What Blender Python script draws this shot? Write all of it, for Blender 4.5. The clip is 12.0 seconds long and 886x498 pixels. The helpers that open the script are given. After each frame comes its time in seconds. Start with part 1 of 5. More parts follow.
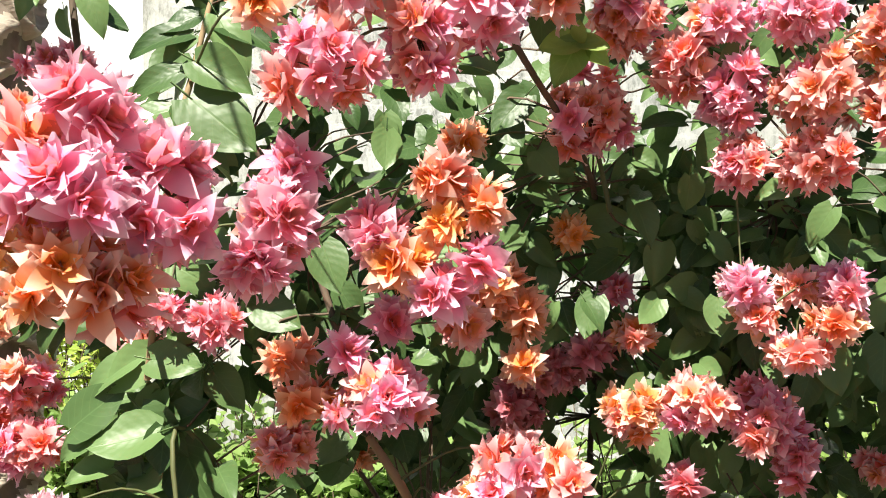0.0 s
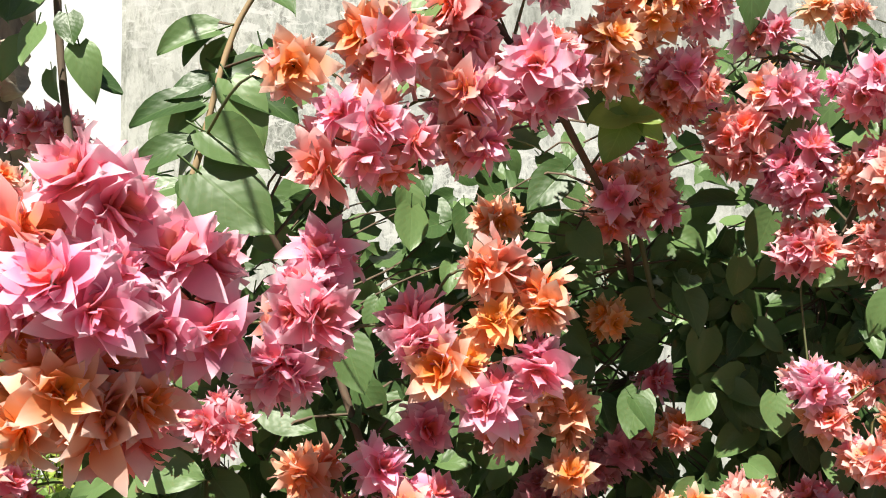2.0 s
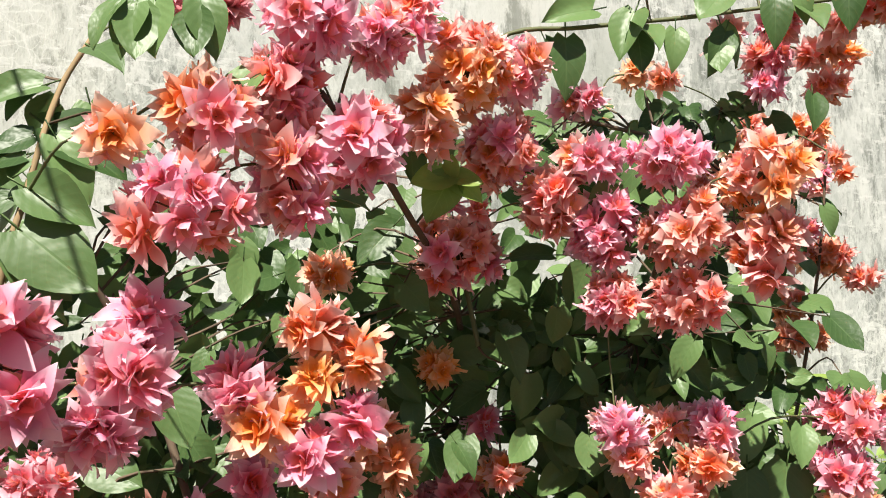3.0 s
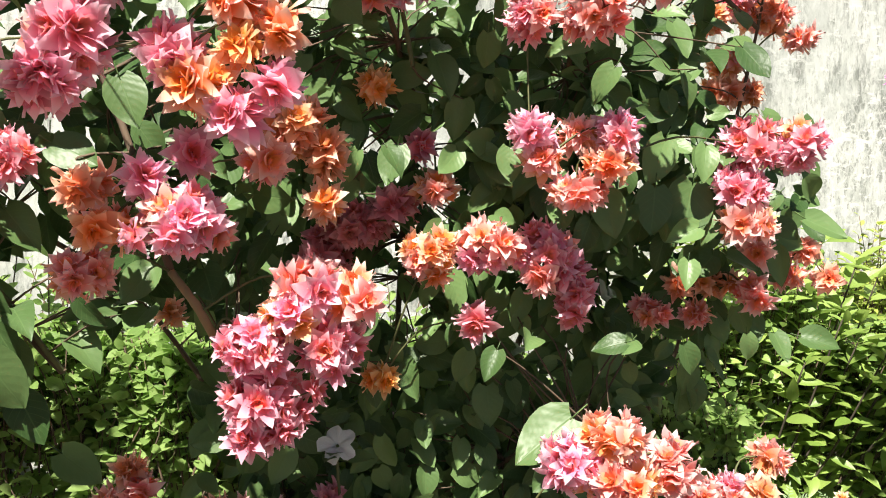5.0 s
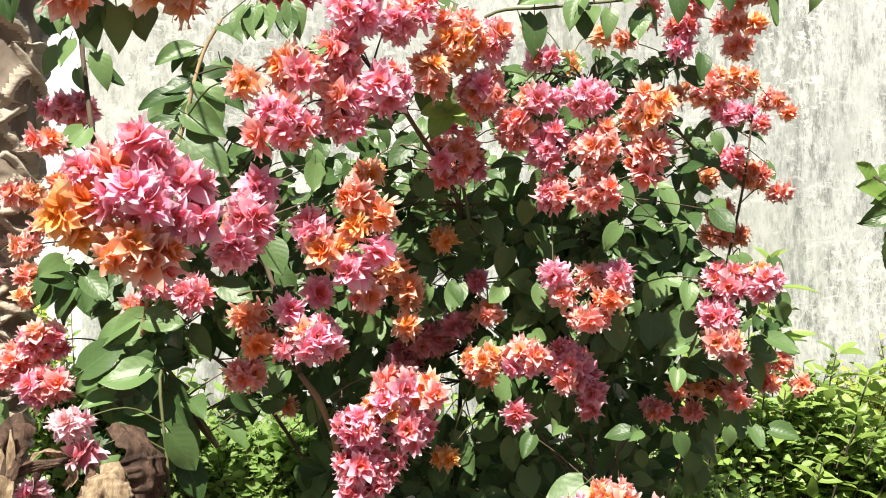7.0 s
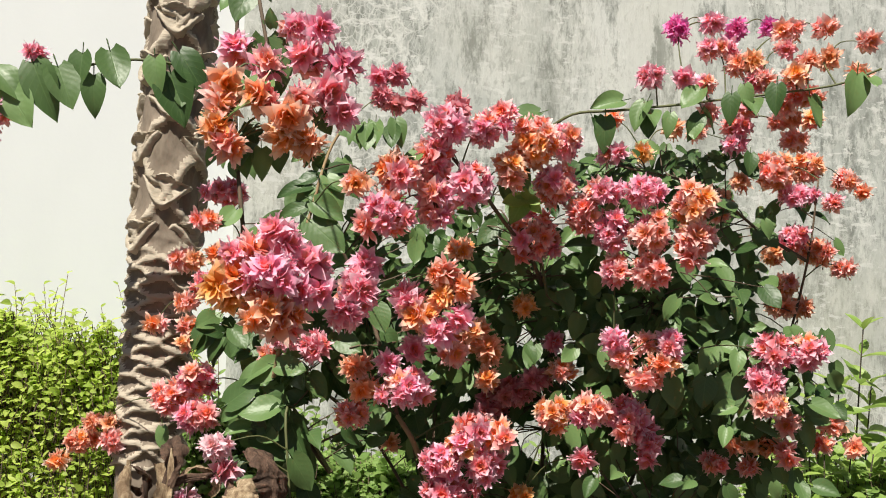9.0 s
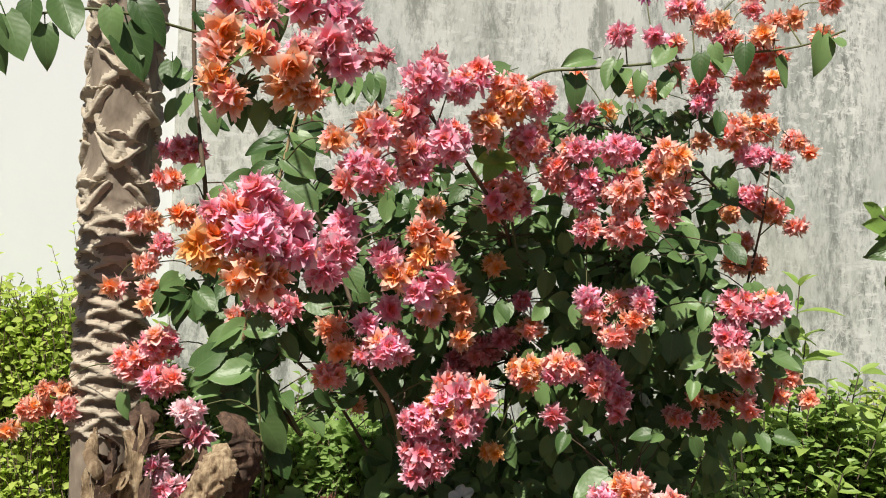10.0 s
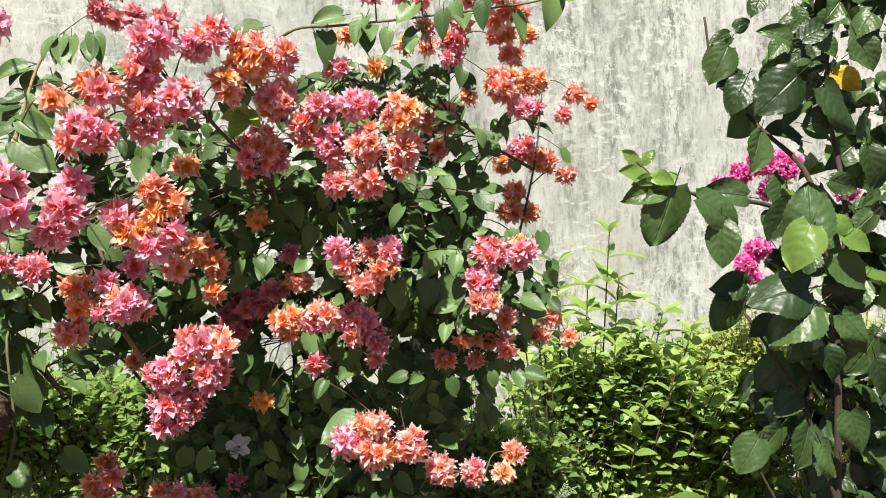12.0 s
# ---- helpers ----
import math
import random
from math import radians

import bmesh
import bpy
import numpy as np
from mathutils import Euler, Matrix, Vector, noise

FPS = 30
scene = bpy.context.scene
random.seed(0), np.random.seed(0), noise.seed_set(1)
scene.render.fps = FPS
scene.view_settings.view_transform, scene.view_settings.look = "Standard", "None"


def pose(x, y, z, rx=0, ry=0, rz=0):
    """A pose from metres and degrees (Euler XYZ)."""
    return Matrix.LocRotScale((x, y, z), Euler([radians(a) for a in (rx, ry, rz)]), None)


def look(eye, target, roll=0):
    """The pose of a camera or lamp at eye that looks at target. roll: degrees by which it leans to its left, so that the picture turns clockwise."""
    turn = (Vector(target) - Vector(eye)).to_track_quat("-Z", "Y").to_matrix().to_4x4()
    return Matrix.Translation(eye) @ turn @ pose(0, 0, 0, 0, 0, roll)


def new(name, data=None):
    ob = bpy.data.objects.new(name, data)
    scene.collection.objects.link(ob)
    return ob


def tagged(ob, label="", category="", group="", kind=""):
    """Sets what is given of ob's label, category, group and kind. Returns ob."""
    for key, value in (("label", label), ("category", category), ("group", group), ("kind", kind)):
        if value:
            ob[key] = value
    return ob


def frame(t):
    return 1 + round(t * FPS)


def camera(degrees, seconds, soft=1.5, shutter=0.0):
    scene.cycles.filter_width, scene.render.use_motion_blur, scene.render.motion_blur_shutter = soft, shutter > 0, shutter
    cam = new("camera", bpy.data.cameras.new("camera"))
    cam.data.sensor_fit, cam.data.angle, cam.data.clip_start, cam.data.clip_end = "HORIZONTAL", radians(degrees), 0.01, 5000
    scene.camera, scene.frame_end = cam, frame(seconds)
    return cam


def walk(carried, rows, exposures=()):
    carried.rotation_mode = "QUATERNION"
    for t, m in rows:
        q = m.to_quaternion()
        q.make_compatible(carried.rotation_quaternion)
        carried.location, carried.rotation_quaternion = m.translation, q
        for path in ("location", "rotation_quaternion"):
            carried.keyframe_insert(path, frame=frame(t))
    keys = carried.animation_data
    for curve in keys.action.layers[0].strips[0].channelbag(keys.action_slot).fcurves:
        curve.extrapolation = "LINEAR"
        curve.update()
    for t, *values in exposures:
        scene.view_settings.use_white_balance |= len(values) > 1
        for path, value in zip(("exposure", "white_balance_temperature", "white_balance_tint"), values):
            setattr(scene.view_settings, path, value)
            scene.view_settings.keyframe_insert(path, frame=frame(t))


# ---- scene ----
cam = camera(52.8, 12.0, 1.0)
PATH = [
    (0, (0.025, 0.0, 1.159), (-0.01, 2.0, 1.163), -0.8),
    (0.5, (0.019, 0.043, 1.182), (-0.021, 2.04, 1.286), -1.3),
    (1, (-0.004, 0.087, 1.191), (-0.028, 2.083, 1.312), -1.2),
    (1.5, (-0.016, 0.106, 1.193), (0.009, 2.103, 1.298), -0.7),
    (2, (-0.041, 0.096, 1.195), (0.003, 2.091, 1.32), -0.6),
    (2.5, (-0.036, 0.078, 1.203), (0.173, 2.06, 1.363), -1.0),
    (3, (-0.01, 0.056, 1.213), (0.337, 2.017, 1.406), -1.2),
    (3.5, (-0.012, 0.06, 1.192), (0.462, 1.998, 1.317), -1.6),
    (3.7, (-0.019, 0.062, 1.171), (0.447, 2.006, 1.225), -1.5),
    (5.3, (0.062, -0.086, 1.068), (0.37, 1.882, 0.891), -0.0),
    (5.5, (0.053, -0.118, 1.066), (0.347, 1.854, 0.907), -0.3),
    (6, (-0.005, -0.237, 1.05), (0.253, 1.74, 0.889), -1.0),
    (6.5, (-0.017, -0.343, 1.049), (0.306, 1.621, 0.86), -0.5),
    (6.8, (-0.005, -0.4, 1.089), (0.223, 1.586, 1.057), -0.1),
    (7, (0.016, -0.43, 1.113), (0.205, 1.56, 1.179), 0.1),
    (7.2, (0.044, -0.461, 1.139), (0.175, 1.532, 1.259), 1.2),
    (8.8, (0.109, -0.691, 1.135), (0.006, 1.304, 1.242), 2.0),
    (9, (0.09, -0.703, 1.142), (-0.018, 1.288, 1.304), 2.0),
    (9.5, (0.007, -0.695, 1.147), (-0.114, 1.299, 1.241), 1.3),
    (10, (-0.009, -0.686, 1.133), (0.067, 1.311, 1.218), 1.4),
    (10.5, (-0.002, -0.689, 1.121), (0.132, 1.306, 1.142), 0.7),
    (11, (0.038, -0.693, 1.117), (0.183, 1.302, 1.092), 1.5),
    (11.3, (0.108, -0.713, 1.116), (0.315, 1.275, 1.071), 0.4),
    (11.5, (0.152, -0.722, 1.113), (0.355, 1.268, 1.082), 0.2),
    (12, (0.281, -0.766, 1.121), (0.555, 1.215, 1.116), -0.6),
]
EXPOSURES = [(0, 1.40), (1, 1.12), (2, 1.05), (3.7, 1.03), (5.5, 1.40), (6.5, 1.40), (7.2, 1.14), (8.8, 0.67), (10.5, 0.65), (12, 1.03)]
SUN, SKY = 4.75, 0.027
walk(cam, [(t, look(eye, target, roll)) for t, eye, target, roll in PATH], EXPOSURES)

# ---- light ----
SUN_FROM = Vector((-0.22, -0.62, 1.0)).normalized()
world = bpy.data.worlds.new("sky")
scene.world = world
world.use_nodes = True
wn = world.node_tree
sky = wn.nodes.new("ShaderNodeTexSky")
sky.sky_type, sky.sun_disc = "NISHITA", False
sky.sun_elevation = math.asin(SUN_FROM.z)
sky.sun_rotation = math.atan2(SUN_FROM.x, SUN_FROM.y)
wn.nodes["Background"].inputs["Strength"].default_value = SKY
wn.links.new(sky.outputs[0], wn.nodes["Background"].inputs["Color"])
sun = new("sun", bpy.data.lights.new("sun", "SUN"))
sun.data.energy, sun.data.angle, sun.data.color = SUN, radians(0.55), (1.0, 0.945, 0.84)
sun.matrix_world = look(SUN_FROM * 10, (0, 0, 0))


# ---- materials ----
def nodes_of(name):
    m = bpy.data.materials.new(name)
    m.use_nodes = True
    t = m.node_tree
    return m, t, t.nodes["Principled BSDF"]


def node(t, kind, **values):
    n = t.nodes.new(kind)
    for key, value in values.items():
        n.inputs[key.replace("_", " ")].default_value = value
    return n


def ramp(t, fac, *stops):
    n = t.nodes.new("ShaderNodeValToRGB")
    els = n.color_ramp.elements
    while len(els) < len(stops):
        els.new(0.5)
    for e, (p, c) in zip(els, stops):
        e.position, e.color = p, (*c, 1)
    t.links.new(fac, n.inputs[0])
    return n.outputs[0]


def mix(t, fac, a, b, how="MIX"):
    n = t.nodes.new("ShaderNodeMix")
    n.data_type, n.blend_type = "RGBA", how
    for sock, v in ((n.inputs[0], fac), (n.inputs[6], a), (n.inputs[7], b)):
        if hasattr(v, "links"):
            t.links.new(v, sock)
        else:
            sock.default_value = (*v, 1) if isinstance(v, tuple) else v
    return n.outputs[2]


def maths(t, op, a, b=0.0):
    n = t.nodes.new("ShaderNodeMath")
    n.operation = op
    for sock, v in zip(n.inputs, (a, b)):
        if hasattr(v, "links"):
            t.links.new(v, sock)
        else:
            sock.default_value = v
    return n.outputs[0]


def random_of(t):
    """One random number for each object and each loose island."""
    a = t.nodes.new("ShaderNodeObjectInfo").outputs["Random"]
    b = t.nodes.new("ShaderNodeNewGeometry").outputs["Random Per Island"]
    return maths(t, "FRACT", maths(t, "ADD", a, b)), a


def noise_of(t, scale, detail=4, coord="Object", stretch=None, rough=0.6):
    c = t.nodes.new("ShaderNodeTexCoord").outputs[coord]
    if stretch:
        mp = t.nodes.new("ShaderNodeMapping")
        mp.inputs["Scale"].default_value = stretch
        t.links.new(c, mp.inputs[0])
        c = mp.outputs[0]
    n = node(t, "ShaderNodeTexNoise", Scale=scale, Detail=detail, Roughness=rough)
    t.links.new(c, n.inputs["Vector"])
    return n.outputs[0]


def bump(t, bsdf, height, strength, distance):
    n = node(t, "ShaderNodeBump", Strength=strength, Distance=distance)
    t.links.new(height, n.inputs["Height"])
    t.links.new(n.outputs[0], bsdf.inputs["Normal"])


def thin(t, bsdf, colour, share):
    """Lets light through a thin leaf or bract."""
    tr = t.nodes.new("ShaderNodeBsdfTranslucent")
    t.links.new(colour, tr.inputs[0])
    m = t.nodes.new("ShaderNodeMixShader")
    m.inputs[0].default_value = share
    t.links.new(bsdf.outputs[0], m.inputs[1])
    t.links.new(tr.outputs[0], m.inputs[2])
    t.links.new(m.outputs[0], t.nodes["Material Output"].inputs[0])


def uv_parts(t):
    s = t.nodes.new("ShaderNodeSeparateXYZ")
    t.links.new(t.nodes.new("ShaderNodeTexCoord").outputs["UV"], s.inputs[0])
    return s.outputs[0], s.outputs[1]


def bract_material(name, base, body, tip, share=0.40):
    m, t, b = nodes_of(name)
    u, v = uv_parts(t)
    isl, ob = random_of(t)
    colour = ramp(t, v, (0.0, base), (0.30, base), (0.58, body), (0.93, tip))
    hsv = node(t, "ShaderNodeHueSaturation")
    t.links.new(colour, hsv.inputs["Color"])
    t.links.new(maths(t, "ADD", maths(t, "MULTIPLY", ob, 0.035), 0.4825), hsv.inputs["Hue"])
    t.links.new(maths(t, "ADD", maths(t, "MULTIPLY", isl, 0.35), 0.82), hsv.inputs["Value"])
    vein = noise_of(t, 9, 3, "UV", (14, 2, 1))
    colour = mix(t, maths(t, "MULTIPLY", vein, 0.25), hsv.outputs[0], body)
    t.links.new(colour, b.inputs["Base Color"])
    b.inputs["Roughness"].default_value = 0.62
    b.inputs["Specular IOR Level"].default_value = 0.25
    bump(t, b, vein, 0.25, 0.002)
    thin(t, b, colour, share)
    return m


# third colour is the pale tip: bract tone with sunlit highlight painted in
BRACTS = {
    "p": bract_material("pink_bract", (0.92, 0.35, 0.27), (0.91, 0.335, 0.475), (0.97, 0.76, 0.85)),
    "r": bract_material("rose_bract", (0.86, 0.27, 0.16), (0.88, 0.29, 0.385), (0.95, 0.67, 0.76)),
    "c": bract_material("coral_bract", (0.93, 0.38, 0.13), (0.92, 0.38, 0.33), (0.95, 0.73, 0.72)),
    "o": bract_material("orange_bract", (0.93, 0.37, 0.055), (0.93, 0.41, 0.19), (0.97, 0.77, 0.68)),
    "a": bract_material("amber_bract", (0.92, 0.39, 0.055), (0.92, 0.41, 0.13), (0.96, 0.66, 0.42)),
    "s": bract_material("ochre_bract", (0.86, 0.38, 0.12), (0.88, 0.41, 0.24), (0.92, 0.64, 0.52)),
    # darker pink for bunches that sit in shade, the shade put into the colour
    "d": bract_material("shaded_bract", (0.72, 0.25, 0.20), (0.75, 0.26, 0.31), (0.84, 0.46, 0.52)),
    "w": bract_material("pale_pink_bract", (0.88, 0.48, 0.44), (0.91, 0.56, 0.63), (0.95, 0.83, 0.87)),
    "m": bract_material("magenta_bract", (0.76, 0.10, 0.34), (0.85, 0.15, 0.52), (0.92, 0.42, 0.70)),
}


def leaf_material(name, dark, light, rough=0.42, share=0.22, spec=0.45, yellow=(0.20, 0.22, 0.05), relief=0.12):
    m, t, b = nodes_of(name)
    u, v = uv_parts(t)
    isl, ob = random_of(t)
    colour = mix(t, isl, dark, light)
    patch = noise_of(t, 3.0, 3, "UV")
    colour = mix(t, maths(t, "MULTIPLY", patch, 0.25), colour, yellow)
    rib = ramp(t, u, (0.0, (0, 0, 0)), (0.47, (0, 0, 0)), (0.5, (1, 1, 1)), (0.53, (0, 0, 0)))
    out = maths(t, "ABSOLUTE", maths(t, "SUBTRACT", u, 0.5))
    wave = maths(t, "SINE", maths(t, "MULTIPLY", maths(t, "SUBTRACT", maths(t, "MULTIPLY", v, 6.5), maths(t, "MULTIPLY", out, 4.5)), 6.283))
    side = ramp(t, wave, (0.0, (0, 0, 0)), (0.90, (0.0, 0.0, 0.0)), (1.0, (1, 1, 1)))
    blister = noise_of(t, 4.0, 2, "UV")
    colour = mix(t, maths(t, "MULTIPLY", maths(t, "MAXIMUM", rib, maths(t, "MULTIPLY", side, 0.5)), 0.30), colour, light)
    t.links.new(colour, b.inputs["Base Color"])
    b.inputs["Roughness"].default_value = rough
    b.inputs["Specular IOR Level"].default_value = spec
    bump(t, b, maths(t, "SUBTRACT", maths(t, "ADD", maths(t, "MULTIPLY", wave, 0.10), maths(t, "MULTIPLY", blister, 1.6)), rib), relief, 0.004)
    thin(t, b, colour, share)
    return m


LEAF = leaf_material("bougainvillea_leaf", (0.024, 0.064, 0.017), (0.158, 0.258, 0.092), 0.42, 0.20, 0.36, (0.13, 0.19, 0.06))
HEDGE_BRIGHT = leaf_material("golden_hedge_leaf", (0.36, 0.50, 0.09), (0.68, 0.80, 0.20), 0.5, 0.62, 0.35, (0.50, 0.58, 0.12))
HEDGE = leaf_material("green_hedge_leaf", (0.10, 0.19, 0.045), (0.34, 0.48, 0.125), 0.42, 0.30, 0.4, (0.22, 0.32, 0.06))
HEDGE_YELLOW = leaf_material("yellow_green_hedge_leaf", (0.22, 0.31, 0.055), (0.50, 0.60, 0.14), 0.45, 0.4, 0.35, (0.42, 0.46, 0.08))
LANCE = leaf_material("lance_leaf", (0.20, 0.33, 0.065), (0.38, 0.52, 0.13), 0.4, 0.42, 0.45)
UNDER = leaf_material("undergrowth_leaf", (0.185, 0.325, 0.08), (0.385, 0.54, 0.18), 0.5, 0.55, 0.3, (0.36, 0.46, 0.13))
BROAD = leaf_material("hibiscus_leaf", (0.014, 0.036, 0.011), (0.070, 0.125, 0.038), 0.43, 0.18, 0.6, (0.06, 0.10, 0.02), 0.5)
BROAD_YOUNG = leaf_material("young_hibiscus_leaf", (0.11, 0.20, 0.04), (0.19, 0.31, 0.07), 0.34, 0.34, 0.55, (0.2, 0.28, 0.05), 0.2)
BROAD_OLD = leaf_material("yellowed_hibiscus_leaf", (0.55, 0.36, 0.02), (0.62, 0.42, 0.04), 0.4, 0.3, 0.5, (0.5, 0.4, 0.03), 0.4)
FERN = leaf_material("marigold_leaf", (0.26, 0.38, 0.19), (0.40, 0.52, 0.31), 0.5, 0.3, 0.3)


def bark_material(name, dark, light, scale=30, stretch=(1, 1, 0.25), strength=0.5, rough=0.85):
    m, t, b = nodes_of(name)
    n = noise_of(t, scale, 6, "Object", stretch)
    big = noise_of(t, scale / 6, 3)
    colour = mix(t, big, ramp(t, n, (0.3, dark), (0.7, light)), tuple((p + q) / 2 for p, q in zip(dark, light)))
    t.links.new(colour, b.inputs["Base Color"])
    b.inputs["Roughness"].default_value = rough
    bump(t, b, n, strength, 0.004)
    return m


STEM = bark_material("brown_stem", (0.06, 0.045, 0.03), (0.16, 0.11, 0.07), 60)
STEM_DARK = bark_material("dark_stem", (0.030, 0.024, 0.017), (0.085, 0.066, 0.045), 60)
STEM_GREEN = bark_material("green_stem", (0.06, 0.075, 0.025), (0.13, 0.14, 0.05), 50, (1, 1, 0.3), 0.2, 0.6)
STEM_TAN = bark_material("tan_stem", (0.20, 0.14, 0.07), (0.36, 0.26, 0.14), 50)
PALM = bark_material("palm_fibre", (0.105, 0.082, 0.060), (0.29, 0.235, 0.180), 46, (1, 1, 0.5), 0.8)
SCAR = bark_material("palm_scar", (0.28, 0.235, 0.175), (0.57, 0.50, 0.40), 70, (0.4, 0.4, 1.6), 0.9)
DRY = bark_material("dry_leaf", (0.10, 0.065, 0.04), (0.40, 0.30, 0.20), 42, (1, 1, 0.6), 0.9)


def dry_material(name, dark, body, pale):
    """Papery dead leaf: pale ribs, brown blotches and darker folds."""
    m, t, b = nodes_of(name)
    grain = noise_of(t, 75, 7, "Object", (1.5, 1.5, 0.45), 0.72)
    patch = noise_of(t, 16, 5, "Object", None, 0.6)
    colour = ramp(t, grain, (0.34, dark), (0.50, body), (0.66, pale))
    colour = mix(t, ramp(t, patch, (0.50, (0, 0, 0)), (0.66, (0.75, 0.75, 0.75))), colour, dark)
    t.links.new(colour, b.inputs["Base Color"])
    b.inputs["Roughness"].default_value = 0.8
    bump(t, b, maths(t, "ADD", grain, patch), 1.0, 0.008)
    thin(t, b, colour, 0.12)
    return m


DRY_TAN = dry_material("tan_dead_leaf", (0.16, 0.10, 0.055), (0.38, 0.275, 0.165), (0.60, 0.48, 0.32))
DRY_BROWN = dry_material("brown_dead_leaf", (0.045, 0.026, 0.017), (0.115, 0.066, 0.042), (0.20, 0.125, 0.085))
SOIL = bark_material("soil", (0.05, 0.035, 0.022), (0.12, 0.085, 0.055), 8, (1, 1, 1), 0.8)
PETAL, t_, b_ = nodes_of("white_petal")
vein_ = noise_of(t_, 8, 3, "UV", (10, 1, 1))
col_ = ramp(t_, vein_, (0.3, (0.74, 0.76, 0.72)), (0.7, (0.84, 0.85, 0.84)))
t_.links.new(col_, b_.inputs["Base Color"])
b_.inputs["Roughness"].default_value = 0.6
bump(t_, b_, vein_, 0.2, 0.002)
thin(t_, b_, col_, 0.3)


def cement_material():
    m, t, b = nodes_of("stained_cement")
    cloud = noise_of(t, 1.5, 7, "Object", (1, 1, 0.7), 0.65)
    streak = noise_of(t, 5.0, 9, "Object", (1.6, 1.6, 0.50), 0.78)
    fine = noise_of(t, 17, 8, "Object", (1.3, 1.3, 0.55), 0.78)
    where_ = ramp(t, noise_of(t, 1.3, 5, "Object", (1.4, 1.4, 0.5), 0.6), (0.40, (0.12, 0.12, 0.12)), (0.58, (1, 1, 1)))
    hair = noise_of(t, 60, 5, "Object", (1.6, 1.6, 0.16), 0.7)
    colour = ramp(t, cloud, (0.38, (0.309, 0.329, 0.303)), (0.50, (0.428, 0.447, 0.423)), (0.60, (0.555, 0.568, 0.540)))
    colour = mix(t, ramp(t, streak, (0.50, (0, 0, 0)), (0.60, (0.9, 0.9, 0.9))), colour, (0.165, 0.179, 0.162))
    colour = mix(t, maths(t, "MULTIPLY", where_, ramp(t, fine, (0.47, (0, 0, 0)), (0.56, (0.85, 0.85, 0.85)))), colour, (0.625, 0.638, 0.605))
    colour = mix(t, ramp(t, hair, (0.56, (0, 0, 0)), (0.68, (0.22, 0.22, 0.22))), colour, (0.158, 0.166, 0.152))
    dirt = noise_of(t, 34, 6, "Object", (1.2, 1.2, 0.6), 0.75)
    colour = mix(t, maths(t, "MULTIPLY", where_, ramp(t, dirt, (0.52, (0, 0, 0)), (0.60, (0.75, 0.75, 0.75)))), colour, (0.158, 0.166, 0.152))
    warm = noise_of(t, 0.8, 3, "Object", (1, 1, 0.6))
    colour = mix(t, ramp(t, warm, (0.50, (0, 0, 0)), (0.72, (0.45, 0.45, 0.45))), colour, (0.477, 0.474, 0.394))
    c = t.nodes.new("ShaderNodeTexCoord").outputs["Object"]
    wob = node(t, "ShaderNodeTexNoise", Scale=6.0, Detail=5.0)
    t.links.new(c, wob.inputs["Vector"])
    warped = mix(t, 0.10, c, wob.outputs[1])
    lines = []
    for scale in (13.0, 31.0):
        vor = node(t, "ShaderNodeTexVoronoi", Scale=scale)
        vor.feature = "DISTANCE_TO_EDGE"
        t.links.new(warped, vor.inputs["Vector"])
        lines.append(ramp(t, vor.outputs[0], (0.0, (1, 1, 1)), (0.055, (0, 0, 0))))
    crack = maths(t, "MAXIMUM", *lines)
    where = ramp(t, noise_of(t, 1.2, 4), (0.50, (0, 0, 0)), (0.62, (0.62, 0.62, 0.62)))
    flake = noise_of(t, 26, 5, "Object", (0.55, 0.55, 1.5), 0.62)
    colour = mix(t, maths(t, "MULTIPLY", where_, ramp(t, flake, (0.57, (0, 0, 0)), (0.60, (0.8, 0.8, 0.8)))), colour, (0.66, 0.665, 0.64))
    colour = mix(t, maths(t, "MULTIPLY", crack, where), colour, (0.68, 0.685, 0.65))
    t.links.new(colour, b.inputs["Base Color"])
    b.inputs["Roughness"].default_value = 0.9
    bump(t, b, maths(t, "ADD", fine, streak), 0.5, 0.006)
    return m


def paint_material():
    m, t, b = nodes_of("white_wall_paint")
    n = noise_of(t, 2.0, 5, "Object", (1, 1, 0.5))
    f = noise_of(t, 60, 4)
    colour = ramp(t, n, (0.3, (0.57, 0.59, 0.60)), (0.7, (0.605, 0.625, 0.635)))
    t.links.new(colour, b.inputs["Base Color"])
    b.inputs["Roughness"].default_value = 0.75
    bump(t, b, f, 0.15, 0.002)
    return m


CEMENT, PAINT = cement_material(), paint_material()


# ---- building tools ----
class Shape:
    """Vertices, faces and uv of a mesh in the making."""

    def __init__(self):
        self.v, self.f, self.uv = [], [], []

    def add(self, verts, faces, uvs=None, m=None):
        k = len(self.v)
        self.v += [tuple(m @ Vector(p)) for p in verts] if m else [tuple(p) for p in verts]
        self.f += [tuple(i + k for i in f) for f in faces]
        self.uv += list(uvs) if uvs else [(0.5, 0.5)] * len(verts)
        return self

    def mesh(self, name, material, smooth=True):
        me = bpy.data.meshes.new(name)
        me.from_pydata(self.v, [], self.f)
        me.materials.append(material)
        uv = me.uv_layers.new(name="UVMap")
        loops = np.zeros(len(me.loops), dtype=np.int32)
        me.loops.foreach_get("vertex_index", loops)
        uv.data.foreach_set("uv", np.array(self.uv, dtype=np.float32)[loops].ravel())
        me.polygons.foreach_set("use_smooth", [smooth] * len(me.polygons))
        me.update()
        return me


def part(name, data, parent, label="", m=None, kind=""):
    """One mesh object under a thing or a part."""
    ob = new(name, data)
    ob.parent = parent
    if m is not None:
        ob.matrix_basis = m
    return tagged(ob, label, kind=kind)


def thing(name, label, category, group="", at=(0, 0, 0)):
    ob = new(name)
    ob.empty_display_size = 0.05
    ob.location = at
    return tagged(ob, label, category, group)


